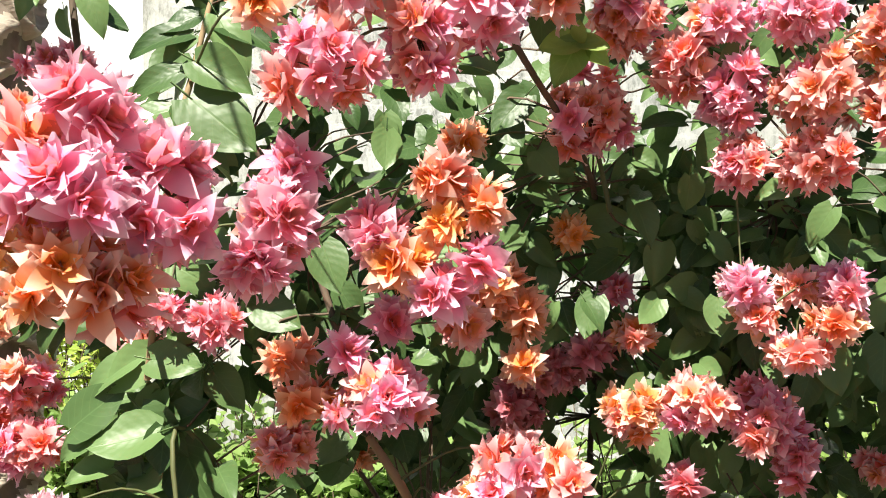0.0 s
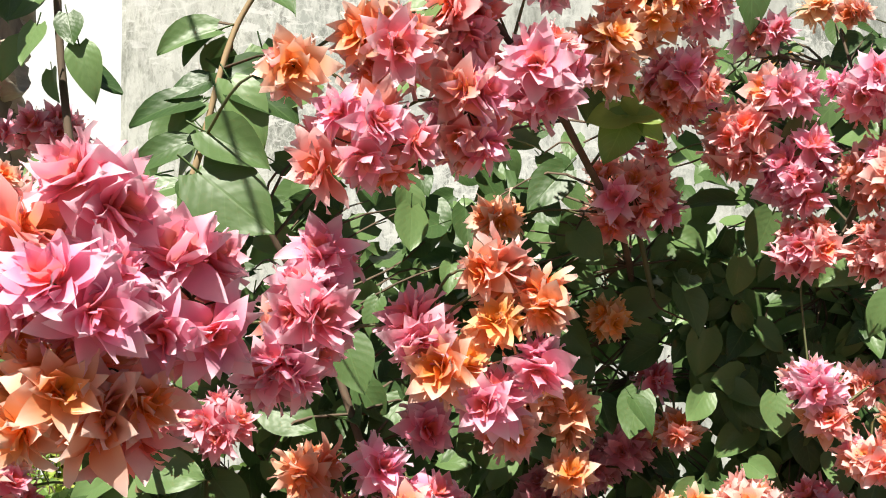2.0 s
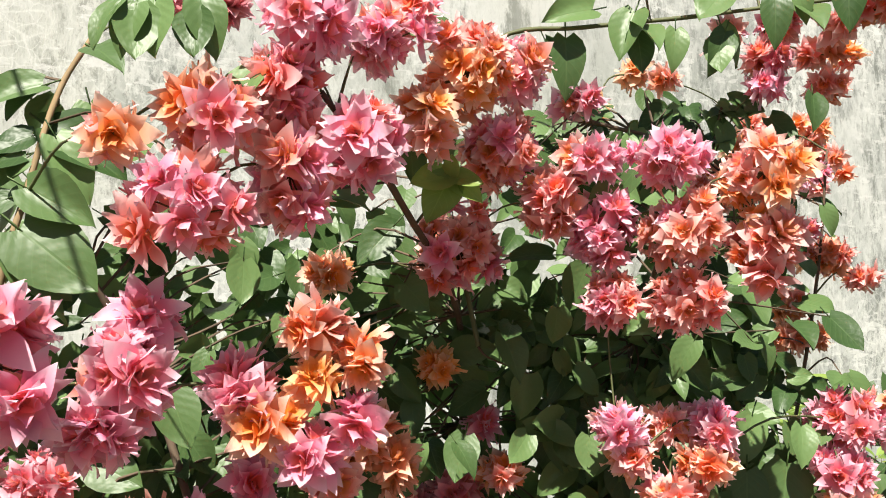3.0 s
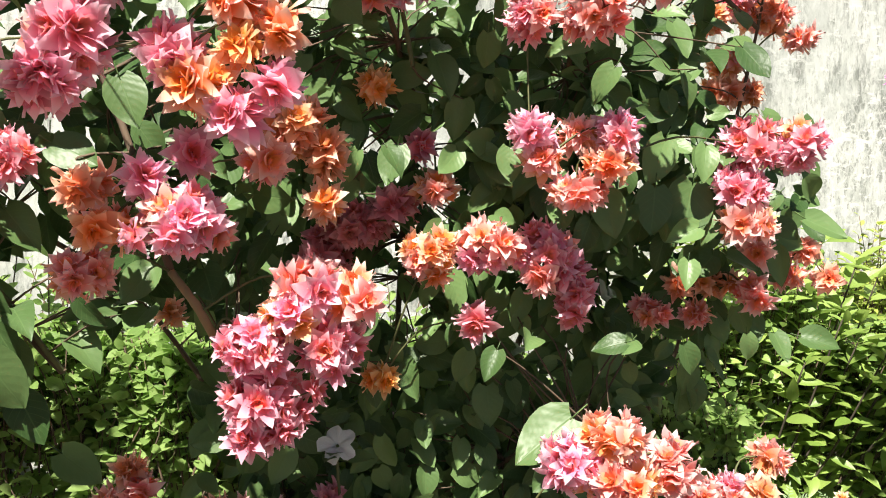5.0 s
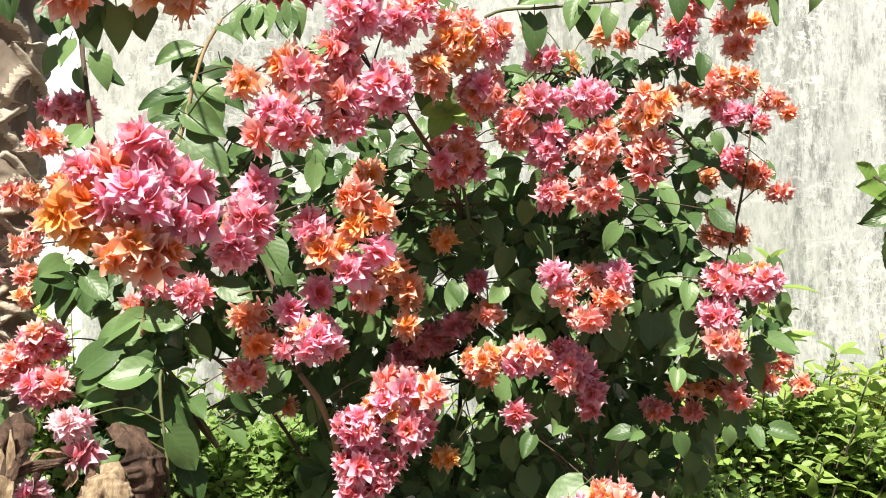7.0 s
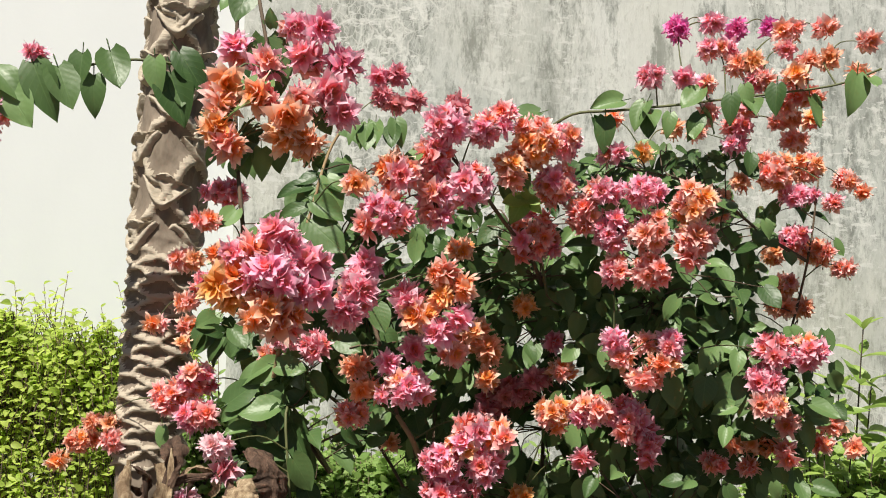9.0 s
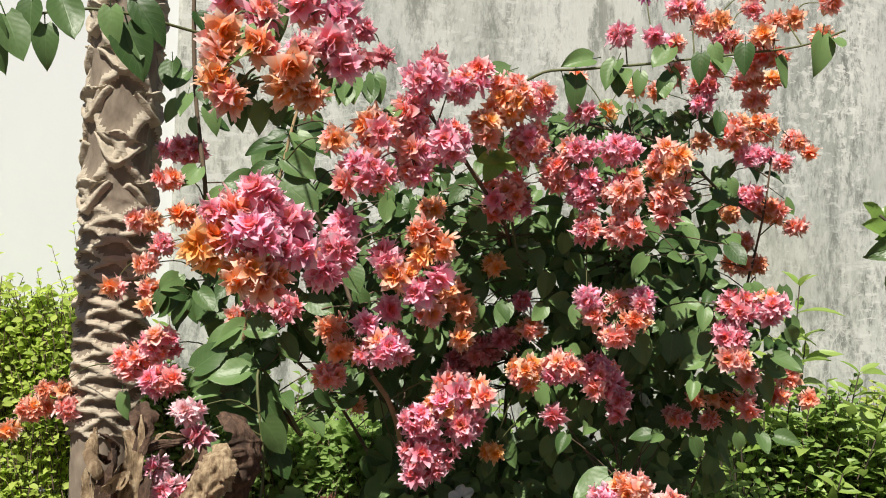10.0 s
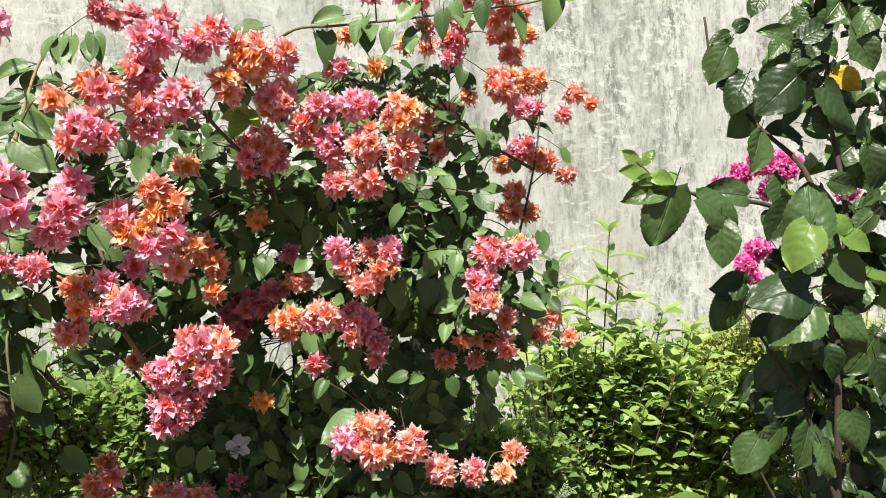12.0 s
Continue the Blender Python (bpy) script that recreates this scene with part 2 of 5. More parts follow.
def blade(length, width, rows, cols, fold, curl, seed=0, ripple=0.0, peak=0.38, heart=0.0, teeth=0.0, tip=1.0, pucker=0.0):
    """A pointed leaf along +y with its face to +z, folded on the midrib: vertices, faces, uv."""
    rng = random.Random(seed)
    ph = rng.uniform(0, 6.3)
    verts, uvs, faces = [], [], []
    a = 0.9 * peak / (1 - peak)
    top = max(((k / 20) ** a) * ((1 - k / 20) ** (0.9 * tip)) for k in range(1, 20))
    for i in range(rows + 1):
        s = i / rows
        hw = width / 2 * ((s ** a) * ((1 - s) ** (0.9 * tip))) / top if 0 < s < 1 else 0.0
        hw = min(hw, width / 2)
        if teeth and 0 < i < rows:
            hw *= 1 + (teeth if i % 2 else -teeth)
        for j in range(cols + 1):
            u = 2 * j / cols - 1
            y = length * (s - heart * abs(u) ** 1.5 * (1 - s) ** 3)
            if i == 0 and heart:
                hw0 = width * 0.22
                x = u * hw0
            else:
                x = u * hw
            z = fold * abs(x) - curl * length * s * s + ripple * length * math.sin(5 * s + ph + 2.2 * u) * abs(u)
            z += pucker * length * math.sin(6.283 * (5.5 * s - 1.3 * abs(u))) * min(1, 3 * abs(u)) * math.sin(3.14 * s)
            verts.append((x, y, z))
            uvs.append((j / cols, s))
    n = cols + 1
    for i in range(rows):
        for j in range(cols):
            k = i * n + j
            faces.append((k, k + 1, k + n + 1, k + n))
    return verts, faces, uvs


def smooth_path(points, steps=6):
    pts = [Vector(p) for p in points]
    pts = [2 * pts[0] - pts[1]] + pts + [2 * pts[-1] - pts[-2]]
    out = []
    for a, b, c, d in zip(pts, pts[1:], pts[2:], pts[3:]):
        for k in range(steps):
            s = k / steps
            out.append(0.5 * (2 * b + (c - a) * s + (2 * a - 5 * b + 4 * c - d) * s * s + (3 * b - a - 3 * c + d) * s ** 3))
    return out + [pts[-2]]


def tube(path, r0, r1, sides=6, knots=0.0, seed=0):
    rng = random.Random(seed)
    verts, faces, uvs = [], [], []
    ref = Vector((0.31, 0.17, 0.93))
    for i, p in enumerate(path):
        d = (path[min(i + 1, len(path) - 1)] - path[max(i - 1, 0)]).normalized()
        a = d.cross(ref).normalized()
        b = d.cross(a)
        s = i / max(1, len(path) - 1)
        r = (r0 + (r1 - r0) * s) * (1 + rng.uniform(-knots, knots))
        for k in range(sides):
            w = 2 * math.pi * k / sides
            verts.append(tuple(p + (a * math.cos(w) + b * math.sin(w)) * r))
            uvs.append((k / sides, s))
    for i in range(len(path) - 1):
        for k in range(sides):
            q = (k + 1) % sides
            faces.append((i * sides + k, i * sides + q, (i + 1) * sides + q, (i + 1) * sides + k))
    faces.append(tuple(range((len(path) - 1) * sides, len(path) * sides)))
    return verts, faces, uvs


def leaf_pose(at, along, up=Vector((0, 0, 1)), size=1.0):
    """The pose of a leaf that grows from at along a direction, its face towards up."""
    y = Vector(along).normalized()
    x = y.cross(up)
    if x.length < 1e-3:
        x = Vector((1, 0, 0))
    x.normalize()
    z = x.cross(y)
    return Matrix.Translation(at) @ Matrix((x, y, z)).transposed().to_4x4() @ Matrix.Scale(size, 4)


def scatter(name, bases, poses, material):
    """Joins many leaves into one mesh: bases are leaf shapes, taken in turn."""
    arrays = [(np.array(v, dtype=np.float32), np.array(f, dtype=np.int32), np.array(u, dtype=np.float32)) for v, f, u in bases]
    vs, fs, us, k = [], [], [], 0
    for i, m in enumerate(poses):
        v, f, u = arrays[i % len(arrays)]
        q = np.array(m, dtype=np.float32)
        vs.append(v @ q[:3, :3].T + q[:3, 3])
        fs.append(f + k)
        us.append(u)
        k += len(v)
    v, f, u = np.concatenate(vs), np.concatenate(fs), np.concatenate(us)
    me = bpy.data.meshes.new(name)
    me.vertices.add(len(v))
    me.vertices.foreach_set("co", v.ravel())
    me.loops.add(f.size)
    me.loops.foreach_set("vertex_index", f.ravel())
    me.polygons.add(len(f))
    me.polygons.foreach_set("loop_start", np.arange(0, f.size, 4, dtype=np.int32))
    me.polygons.foreach_set("use_smooth", np.ones(len(f), dtype=bool))
    me.materials.append(material)
    me.uv_layers.new(name="UVMap").data.foreach_set("uv", u[f.ravel()].ravel())
    me.update(calc_edges=True)
    return me


rng = random.Random(7)


def ball(r=rng):
    while True:
        p = Vector((r.uniform(-1, 1), r.uniform(-1, 1), r.uniform(-1, 1)))
        if p.length <= 1:
            return p


# ---- ground and walls ----
def ground():
    s = Shape()
    n = 48
    xs = [-60 + 120 * i / 8 for i in range(9)]
    cuts = sorted(set([x for x in xs if abs(x) > 5] + [-5 + 10 * i / n for i in range(n + 1)]))
    for y in cuts:
        for x in cuts:
            s.v.append((x, y, 0.03 * noise.noise((x * 1.7, y * 1.7, 0)) + 0.012 * noise.noise((x * 6, y * 6, 3))))
            s.uv.append((x, y))
    c = len(cuts)
    s.f = [(j * c + i, j * c + i + 1, (j + 1) * c + i + 1, (j + 1) * c + i) for j in range(c - 1) for i in range(c - 1)]
    return tagged(new("ground", s.mesh("ground", SOIL)), "dark brown garden soil under the plants", "ground", kind="structure")


def slab(name, a, b, height, thick, material, label):
    """A wall between two points of the plan, its face on the line a to b."""
    a, b = Vector(a), Vector(b)
    d = (b - a).normalized()
    back = Vector((-d.y, d.x)) * thick
    bm = bmesh.new()
    lower = [bm.verts.new((*p, -0.1)) for p in (a, b, b + back, a + back)]
    face = bm.faces.new(lower)
    up = bmesh.ops.extrude_face_region(bm, geom=[face])
    bmesh.ops.translate(bm, vec=(0, 0, height + 0.1), verts=[g for g in up["geom"] if isinstance(g, bmesh.types.BMVert)])
    bmesh.ops.bevel(bm, geom=[e for e in bm.edges], offset=0.012, segments=2, affect="EDGES")
    bmesh.ops.recalc_face_normals(bm, faces=bm.faces)
    me = bpy.data.meshes.new(name)
    bm.to_mesh(me)
    bm.free()
    me.materials.append(material)
    return tagged(new(name, me), label, "wall", kind="structure")


ground()
slab("wall_grey", (-0.84, 2.45), (9.0, 4.81), 3.6, 0.22, CEMENT, "grey cement garden wall with weather stains and fine cracks")
slab("wall_white", (-9.0, 2.55), (-0.80, 2.55), 3.8, 0.22, PAINT, "plain white-painted wall in full sun")


# ---- flowers ----
def floret_shape(seed):
    """A double bloom: tiers of broad, thin, short-pointed bracts round a short axis."""
    r = random.Random(seed)
    s = Shape()
    for count, lift, length, height, low, high in ((6, -2, 0.0290, 0.0, 0.32, 1.0), (7, 24, 0.0285, 0.002, 0.30, 1.0), (6, 46, 0.0245, 0.004, 0.15, 0.95), (6, 66, 0.0185, 0.005, 0.0, 0.7)):
        turn = r.uniform(0, 360)
        for k in range(count):
            L = length * r.uniform(0.78, 1.18)
            v, f, u = blade(L, L * r.uniform(0.52, 0.74), 6, 2, r.uniform(0.05, 0.5), r.uniform(-0.35, 0.30), r.random(), 0.09, 0.40, tip=1.3)
            u = [(a, low + (high - low) * b) for a, b in u]
            m = pose(0, 0, height, 0, 0, turn + 360 * k / count + r.uniform(-20, 20)) @ pose(0, 0.002, 0, lift + r.uniform(-16, 16), r.uniform(-26, 26), 0)
            s.add(v, f, u, m)
    return s


FLORETS = {}
for code, material in BRACTS.items():
    FLORETS[code] = [floret_shape(100 + k).mesh("floret", material) for k in range(6)]

LEAF_BASES = [blade(1.0, w, 7, 4, f, c, k, 0.05, 0.34, 0.10) for k, (w, f, c) in enumerate(
    ((0.72, 0.25, 0.12), (0.66, 0.45, 0.25), (0.78, 0.15, 0.05), (0.60, 0.35, 0.30), (0.70, 0.55, 0.15), (0.74, 0.3, -0.08)))]
LEAF_MESHES = [Shape().add(*b).add(*tube([Vector((0, -0.28, 0.04)), Vector((0, -0.12, 0.02)), Vector((0, 0.03, 0))], 0.018, 0.016, 3)).mesh("leaf", LEAF) for b in LEAF_BASES]

YOUNG = [Shape().add(*b).mesh("leaf", LANCE) for b in LEAF_BASES]

bush = thing("bougainvillea_bush", "large bougainvillea bush with pink and orange bracts and dark green leaves", "shrub", at=(0.15, 1.38, 0))
ORIGIN = Matrix.Translation((-0.15, -1.38, 0))
limbs, nodes, blooms = [], [], []


def limb(points, r0, r1, material=STEM, label=""):
    path = smooth_path(points, 6)
    ob = part("branch", Shape().add(*tube(path, r0, r1, 7, 0.08, len(limbs))).mesh("branch", material), bush, label, ORIGIN)
    limbs.append((ob, path))
    nodes.extend((p, ob) for p in path)
    return ob, path


def leaf_on(ob, at, along, size, up=Vector((0, 0, 1))):
    return part("leaf", LEAF_MESHES[rng.randrange(6)], ob, m=leaf_pose(at, along, up, size))


def leafy(branch, first, last, gap, size, droop=0.5, ahead=0.6, face=-0.5):
    """Leaves in turn along a stretch of a branch."""
    ob, path = branch
    length, side = 0.0, 1
    for i in range(1, len(path)):
        length += (path[i] - path[i - 1]).length
        if length < gap or not first <= i / len(path) <= last:
            continue
        length, side = 0.0, -side
        d = (path[i] - path[i - 1]).normalized()
        out = d.cross(Vector((0, 0, 1)))
        out = (out.normalized() if out.length > 0.1 else Vector((1, 0, 0))) * side
        along = out * 0.6 + d * rng.uniform(0.1, 0.5) + Vector((rng.uniform(-0.3, 0.3), -ahead * rng.uniform(0.2, 1), -droop * rng.uniform(0.4, 1.4)))
        leaf_on(ob, path[i] + along.normalized() * size * 0.28, along, size * rng.uniform(0.8, 1.2), Vector((rng.uniform(-0.4, 0.4), face, 1)))


def big_leaf(x, y, z, dx, dy, dz, kinds=None):
    """One of the larger leaves, from its base along its length to fit the camera's view, its face up and towards the
    camera.
    """
    along = Vector((dx, dy, dz))
    ob = min(nodes, key=lambda q: (q[0] - Vector((x, y, z))).length)[1]
    up = Vector((rng.uniform(-0.5, 0.3), -0.9, rng.uniform(0.3, 0.9)))
    part("leaf", (kinds or LEAF_MESHES)[rng.randrange(6)], ob, m=leaf_pose((x, y, z), along, up, along.length * 1.04))


BASE = (0.15, 1.38, -0.03)
limb([BASE, (0.12, 1.36, 0.4), (0.004, 1.300, 0.631), (-0.010, 1.120, 0.767), (-0.020, 0.950, 0.869), (-0.038, 0.880, 0.933), (-0.068, 0.900, 0.972)], 0.0056, 0.0044, STEM_TAN, "tan woody branch")
limb([(-0.068, 0.900, 0.972), (-0.13, 0.95, 1.15), (-0.19, 0.92, 1.28)], 0.0045, 0.003)
limb([BASE, (0.2, 1.38, 0.5), (0.22, 1.36, 0.85), (0.2, 1.12, 1.2), (0.1, 0.90, 1.34), (0.02, 0.80, 1.42)], 0.006, 0.003)
limb([BASE, (0.3, 1.38, 0.5), (0.45, 1.34, 0.9), (0.42, 1.12, 1.2), (0.38, 0.90, 1.33)], 0.006, 0.003)
limb([BASE, (0.4, 1.38, 0.35), (0.65, 1.34, 0.7), (0.72, 1.28, 1.05), (0.78, 1.28, 1.3), (0.80, 1.27, 1.48)], 0.005, 0.0018)
limb([BASE, (0.02, 1.40, 0.5), (-0.15, 1.36, 0.85), (-0.3, 1.05, 1.05), (-0.26, 0.68, 1.15)], 0.005, 0.003)
limb([BASE, (0.3, 1.34, 0.5), (0.42, 1.10, 0.72), (0.48, 0.92, 0.71), (0.60, 0.98, 0.66)], 0.004, 0.0025)
limb([(0.12, 1.36, 0.4), (0.03, 1.26, 0.50), (-0.06, 1.19, 0.575), (-0.15, 1.175, 0.625)], 0.0032, 0.0022)
side_stem = limb([(-0.2, 1.0, 0.85), (-0.37, 1.05, 1.05), (-0.40, 1.02, 1.32), (-0.435, 1.05, 1.55), (-0.45, 1.06, 1.95)], 0.005, 0.0042)
limb([(-0.41, 1.0, 1.60), (-0.54, 0.92, 1.612), (-0.64, 0.9, 1.605), (-0.774, 0.88, 1.56), (-0.93, 0.85, 1.51)], 0.003, 0.002, STEM_GREEN, "green trailing branch")
right_runner = limb([(0.200, 1.030, 1.200), (0.160, 1.050, 1.460), (0.224, 1.000, 1.541), (0.320, 0.990, 1.555), (0.433, 0.970, 1.564), (0.532, 0.950, 1.574), (0.608, 0.930, 1.580), (0.698, 0.900, 1.589), (0.769, 0.880, 1.614)], 0.003, 0.002, STEM_GREEN, "green trailing branch")
arch = limb([(-0.445, 1.055, 1.75), (-0.42, 0.85, 1.95), (-0.30, 0.50, 1.82), (-0.170, 0.300, 1.422)], 0.0034, 0.002)
top_left = limb([(-0.30, 0.92, 1.03), (-0.25, 0.86, 1.25), (-0.232, 0.87, 1.34), (-0.214, 0.9, 1.44), (-0.19, 0.92, 1.50)], 0.0036, 0.0026, STEM_TAN, "tan young branch")
low_left = limb([(-0.2, 1.0, 0.85), (-0.27, 0.92, 0.98), (-0.25, 0.88, 0.80), (-0.27, 0.85, 0.70)], 0.0032, 0.002, STEM_GREEN, "green young branch")
right_tip = limb([(0.78, 1.28, 1.3), (0.66, 1.2, 1.35), (0.50, 1.05, 1.42), (0.33, 1.0, 1.45)], 0.004, 0.002)

stem_nodes = list(nodes)


def cluster(x, y, z, rx, rz, colours, owner=None, tie=True, size=0.82):
    """A bunch of florets on short stalks, tied to the nearest branch."""
    owner = owner or bush
    blooms.append((x, y, z, rx, rz))
    ry = 0.8 * min(rx, rz) + 0.006
    c = Vector((x, y + 0.55 * ry, z))
    n = max(3, min(40, round(rx * rz / 0.00044 * 1.8 / size ** 2)))
    s = Shape()
    if tie:
        near, ob = min(nodes, key=lambda q: (q[0] - c).length + (0.08 if q[0].z > c.z else 0))
        mid = (near + c) / 2 + Vector((rng.uniform(-0.01, 0.01), rng.uniform(0, 0.02), 0.02))
        s.add(*tube(smooth_path([near, mid, c], 4), 0.0016, 0.0010, 4))
    spots = []
    shift = rng.uniform(0, 6.3)
    for k in range(n):
        h = 1 - 2 * (k + 0.5) / n
        w = 2.39996 * k + shift
        q = math.sqrt(max(0, 1 - h * h))
        d = Vector((q * math.cos(w), h, q * math.sin(w)))
        r = rng.uniform(0.62, 1.05) if rng.random() < 0.87 else rng.uniform(1.05, 1.25)
        p = c + Vector((d.x * max(0.006, rx - 0.019), d.y * ry, d.z * max(0.006, rz - 0.019))) * r
        spots.append((p, d))
        s.add(*tube([c, (c + p) / 2 + Vector((0, 0, -0.003)), p], 0.0009, 0.0008, 3))
    if tie:
        nodes.append((c, ob))
    base = Matrix.Translation(owner.location).inverted()
    head = part("flower_stalk", s.mesh("flower_stalk", STEM_GREEN), owner, m=base)
    for p, d in spots:
        axis = (d + Vector((rng.uniform(-0.35, 0.35), rng.uniform(-0.45, 0.1), rng.uniform(-0.25, 0.4)))).normalized()
        m = Matrix.Translation(p) @ axis.to_track_quat("Z", "Y").to_matrix().to_4x4() @ pose(0, 0, -0.004, 0, 0, rng.uniform(0, 360)) @ Matrix.Scale(size * rng.uniform(0.76, 1.14), 4)
        code = rng.choice(colours)
        code = "c" if code in "po" and rng.random() < 0.12 else code
        part("floret", rng.choice(FLORETS[code]), head, m=m)


cluster(-0.129, 0.690, 1.361, 0.031, 0.028, "ooc", size=0.94)
cluster(-0.079, 0.690, 1.309, 0.054, 0.048, "ppc", size=0.94)
cluster(-0.064, 0.710, 1.380, 0.042, 0.039, "opc", size=0.94)
cluster(0.008, 0.740, 1.471, 0.047, 0.038, "pp", size=0.94)
cluster(-0.012, 0.750, 1.418, 0.041, 0.041, "p", size=0.94)
cluster(-0.007, 0.760, 1.347, 0.038, 0.073, "ppc", size=0.94)
cluster(0.055, 0.760, 1.376, 0.038, 0.051, "pc", size=0.94)
cluster(0.075, 0.800, 1.477, 0.045, 0.040, "pp")
cluster(0.120, 0.850, 1.411, 0.035, 0.045, "co")
cluster(0.163, 0.850, 1.464, 0.060, 0.051, "ooc")
cluster(0.219, 0.880, 1.474, 0.036, 0.042, "pc")
cluster(0.204, 0.900, 1.397, 0.052, 0.050, "cp")
cluster(0.173, 0.970, 1.309, 0.063, 0.059, "cccp")
cluster(0.256, 0.900, 1.347, 0.040, 0.044, "c")
cluster(0.292, 0.880, 1.385, 0.046, 0.032, "p")
cluster(0.303, 0.890, 1.311, 0.038, 0.048, "p")
cluster(0.313, 0.900, 1.247, 0.036, 0.040, "cr")
cluster(0.352, 0.830, 1.376, 0.046, 0.038, "p")
cluster(0.365, 0.830, 1.311, 0.044, 0.048, "cp")
cluster(0.366, 0.840, 1.243, 0.044, 0.044, "c")
cluster(0.428, 0.790, 1.357, 0.052, 0.042, "oc")
cluster(0.431, 0.800, 1.291, 0.040, 0.049, "co")
cluster(0.032, 0.960, 1.278, 0.031, 0.025, "o")
cluster(-0.450, 1.050, 1.387, 0.062, 0.035, "pr")
cluster(-0.450, 0.940, 1.318, 0.035, 0.024, "co")
cluster(-0.226, 0.580, 1.259, 0.037, 0.032, "p", size=1.05)
cluster(-0.270, 0.570, 1.230, 0.041, 0.029, "p", size=1.05)
cluster(-0.289, 0.570, 1.185, 0.040, 0.045, "ooa", size=1.05)
cluster(-0.236, 0.560, 1.150, 0.047, 0.038, "o", size=1.05)
cluster(-0.223, 0.550, 1.200, 0.047, 0.039, "p", size=1.05)
cluster(-0.182, 0.620, 1.200, 0.043, 0.060, "p", size=1.05)
cluster(-0.206, 0.580, 1.135, 0.034, 0.032, "oc", size=1.05)
cluster(-0.127, 0.720, 1.184, 0.041, 0.057, "p", size=0.94)
cluster(-0.117, 0.750, 1.229, 0.033, 0.031, "p", size=0.94)
cluster(-0.144, 0.720, 1.147, 0.036, 0.032, "pr", size=0.94)
cluster(-0.043, 0.745, 1.173, 0.031, 0.036, "pr", size=0.94)
cluster(0.011, 0.745, 1.221, 0.036, 0.024, "o", size=0.94)
cluster(0.048, 0.745, 1.198, 0.023, 0.034, "oc", size=0.94)
cluster(0.045, 0.745, 1.151, 0.027, 0.027, "p", size=0.94)
cluster(-0.022, 0.745, 1.148, 0.031, 0.027, "oo", size=0.94)
cluster(0.009, 0.745, 1.125, 0.029, 0.020, "p", size=0.94)
cluster(0.014, 0.745, 1.182, 0.014, 0.011, "a", size=0.94)
cluster(0.157, 1.040, 1.179, 0.027, 0.028, "a")
cluster(0.026, 0.860, 1.088, 0.033, 0.031, "c")
cluster(0.060, 0.880, 1.121, 0.038, 0.038, "s")
cluster(0.092, 0.900, 1.091, 0.022, 0.040, "s")
cluster(0.091, 0.900, 1.040, 0.020, 0.024, "o")
cluster(-0.042, 0.850, 1.096, 0.023, 0.031, "r")
cluster(-0.225, 0.900, 1.088, 0.036, 0.036, "r")
cluster(-0.273, 0.880, 1.102, 0.030, 0.024, "r")
cluster(-0.140, 0.840, 1.062, 0.035, 0.027, "s")
cluster(-0.112, 0.800, 1.026, 0.040, 0.023, "ooa")
cluster(-0.136, 0.800, 0.983, 0.040, 0.032, "cs")
cluster(-0.045, 0.770, 1.031, 0.057, 0.046, "ppr")
cluster(-0.078, 0.790, 1.068, 0.024, 0.022, "p")
cluster(-0.318, 0.960, 1.071, 0.031, 0.021, "cc")
cluster(0.314, 0.900, 1.120, 0.036, 0.030, "p")
cluster(0.328, 0.900, 1.088, 0.032, 0.025, "o")
cluster(0.375, 0.920, 1.117, 0.031, 0.025, "cs")
cluster(0.411, 0.890, 1.116, 0.030, 0.036, "p")
cluster(0.397, 0.880, 1.084, 0.036, 0.024, "o")
cluster(0.363, 0.890, 1.053, 0.046, 0.024, "cp")
cluster(0.072, 0.800, 0.968, 0.045, 0.030, "pc")
cluster(0.112, 0.800, 0.954, 0.034, 0.032, "o")
cluster(0.051, 0.790, 0.941, 0.034, 0.030, "op")
cluster(0.018, 0.790, 0.909, 0.047, 0.039, "pr")
cluster(0.028, 0.810, 0.851, 0.059, 0.047, "r")
cluster(0.092, 0.800, 0.907, 0.043, 0.043, "pr")
cluster(0.019, 0.820, 0.818, 0.042, 0.025, "r")
cluster(0.164, 1.060, 0.814, 0.033, 0.022, "a")
cluster(0.216, 0.980, 0.975, 0.046, 0.042, "co")
cluster(0.286, 0.970, 0.985, 0.048, 0.044, "pco")
cluster(0.357, 0.970, 0.971, 0.050, 0.055, "pr")
cluster(0.392, 0.980, 0.925, 0.030, 0.051, "r")
cluster(0.275, 1.000, 0.898, 0.028, 0.023, "r")
cluster(0.326, 0.780, 0.786, 0.037, 0.034, "p")
cluster(0.369, 0.770, 0.812, 0.042, 0.030, "ocp")
cluster(0.374, 0.760, 0.765, 0.042, 0.039, "opc")
cluster(0.435, 0.800, 0.768, 0.036, 0.036, "oc")
cluster(0.497, 0.860, 0.709, 0.033, 0.035, "pc")
cluster(0.572, 0.930, 0.684, 0.031, 0.037, "pc")
cluster(0.671, 1.000, 0.701, 0.031, 0.025, "sc")
cluster(0.642, 0.980, 0.664, 0.030, 0.030, "sc")
cluster(0.621, 0.980, 1.108, 0.053, 0.046, "r")
cluster(0.684, 0.980, 1.109, 0.044, 0.046, "pco")
cluster(0.598, 0.960, 1.053, 0.044, 0.035, "pr")
cluster(0.606, 0.950, 1.012, 0.046, 0.029, "cpo")
cluster(0.780, 1.120, 0.964, 0.032, 0.023, "sc")
cluster(0.751, 1.120, 0.929, 0.029, 0.023, "sc")
cluster(0.824, 1.130, 0.920, 0.023, 0.023, "sc")
cluster(0.665, 1.050, 0.912, 0.024, 0.029, "c")
cluster(0.619, 1.100, 0.922, 0.066, 0.017, "s")
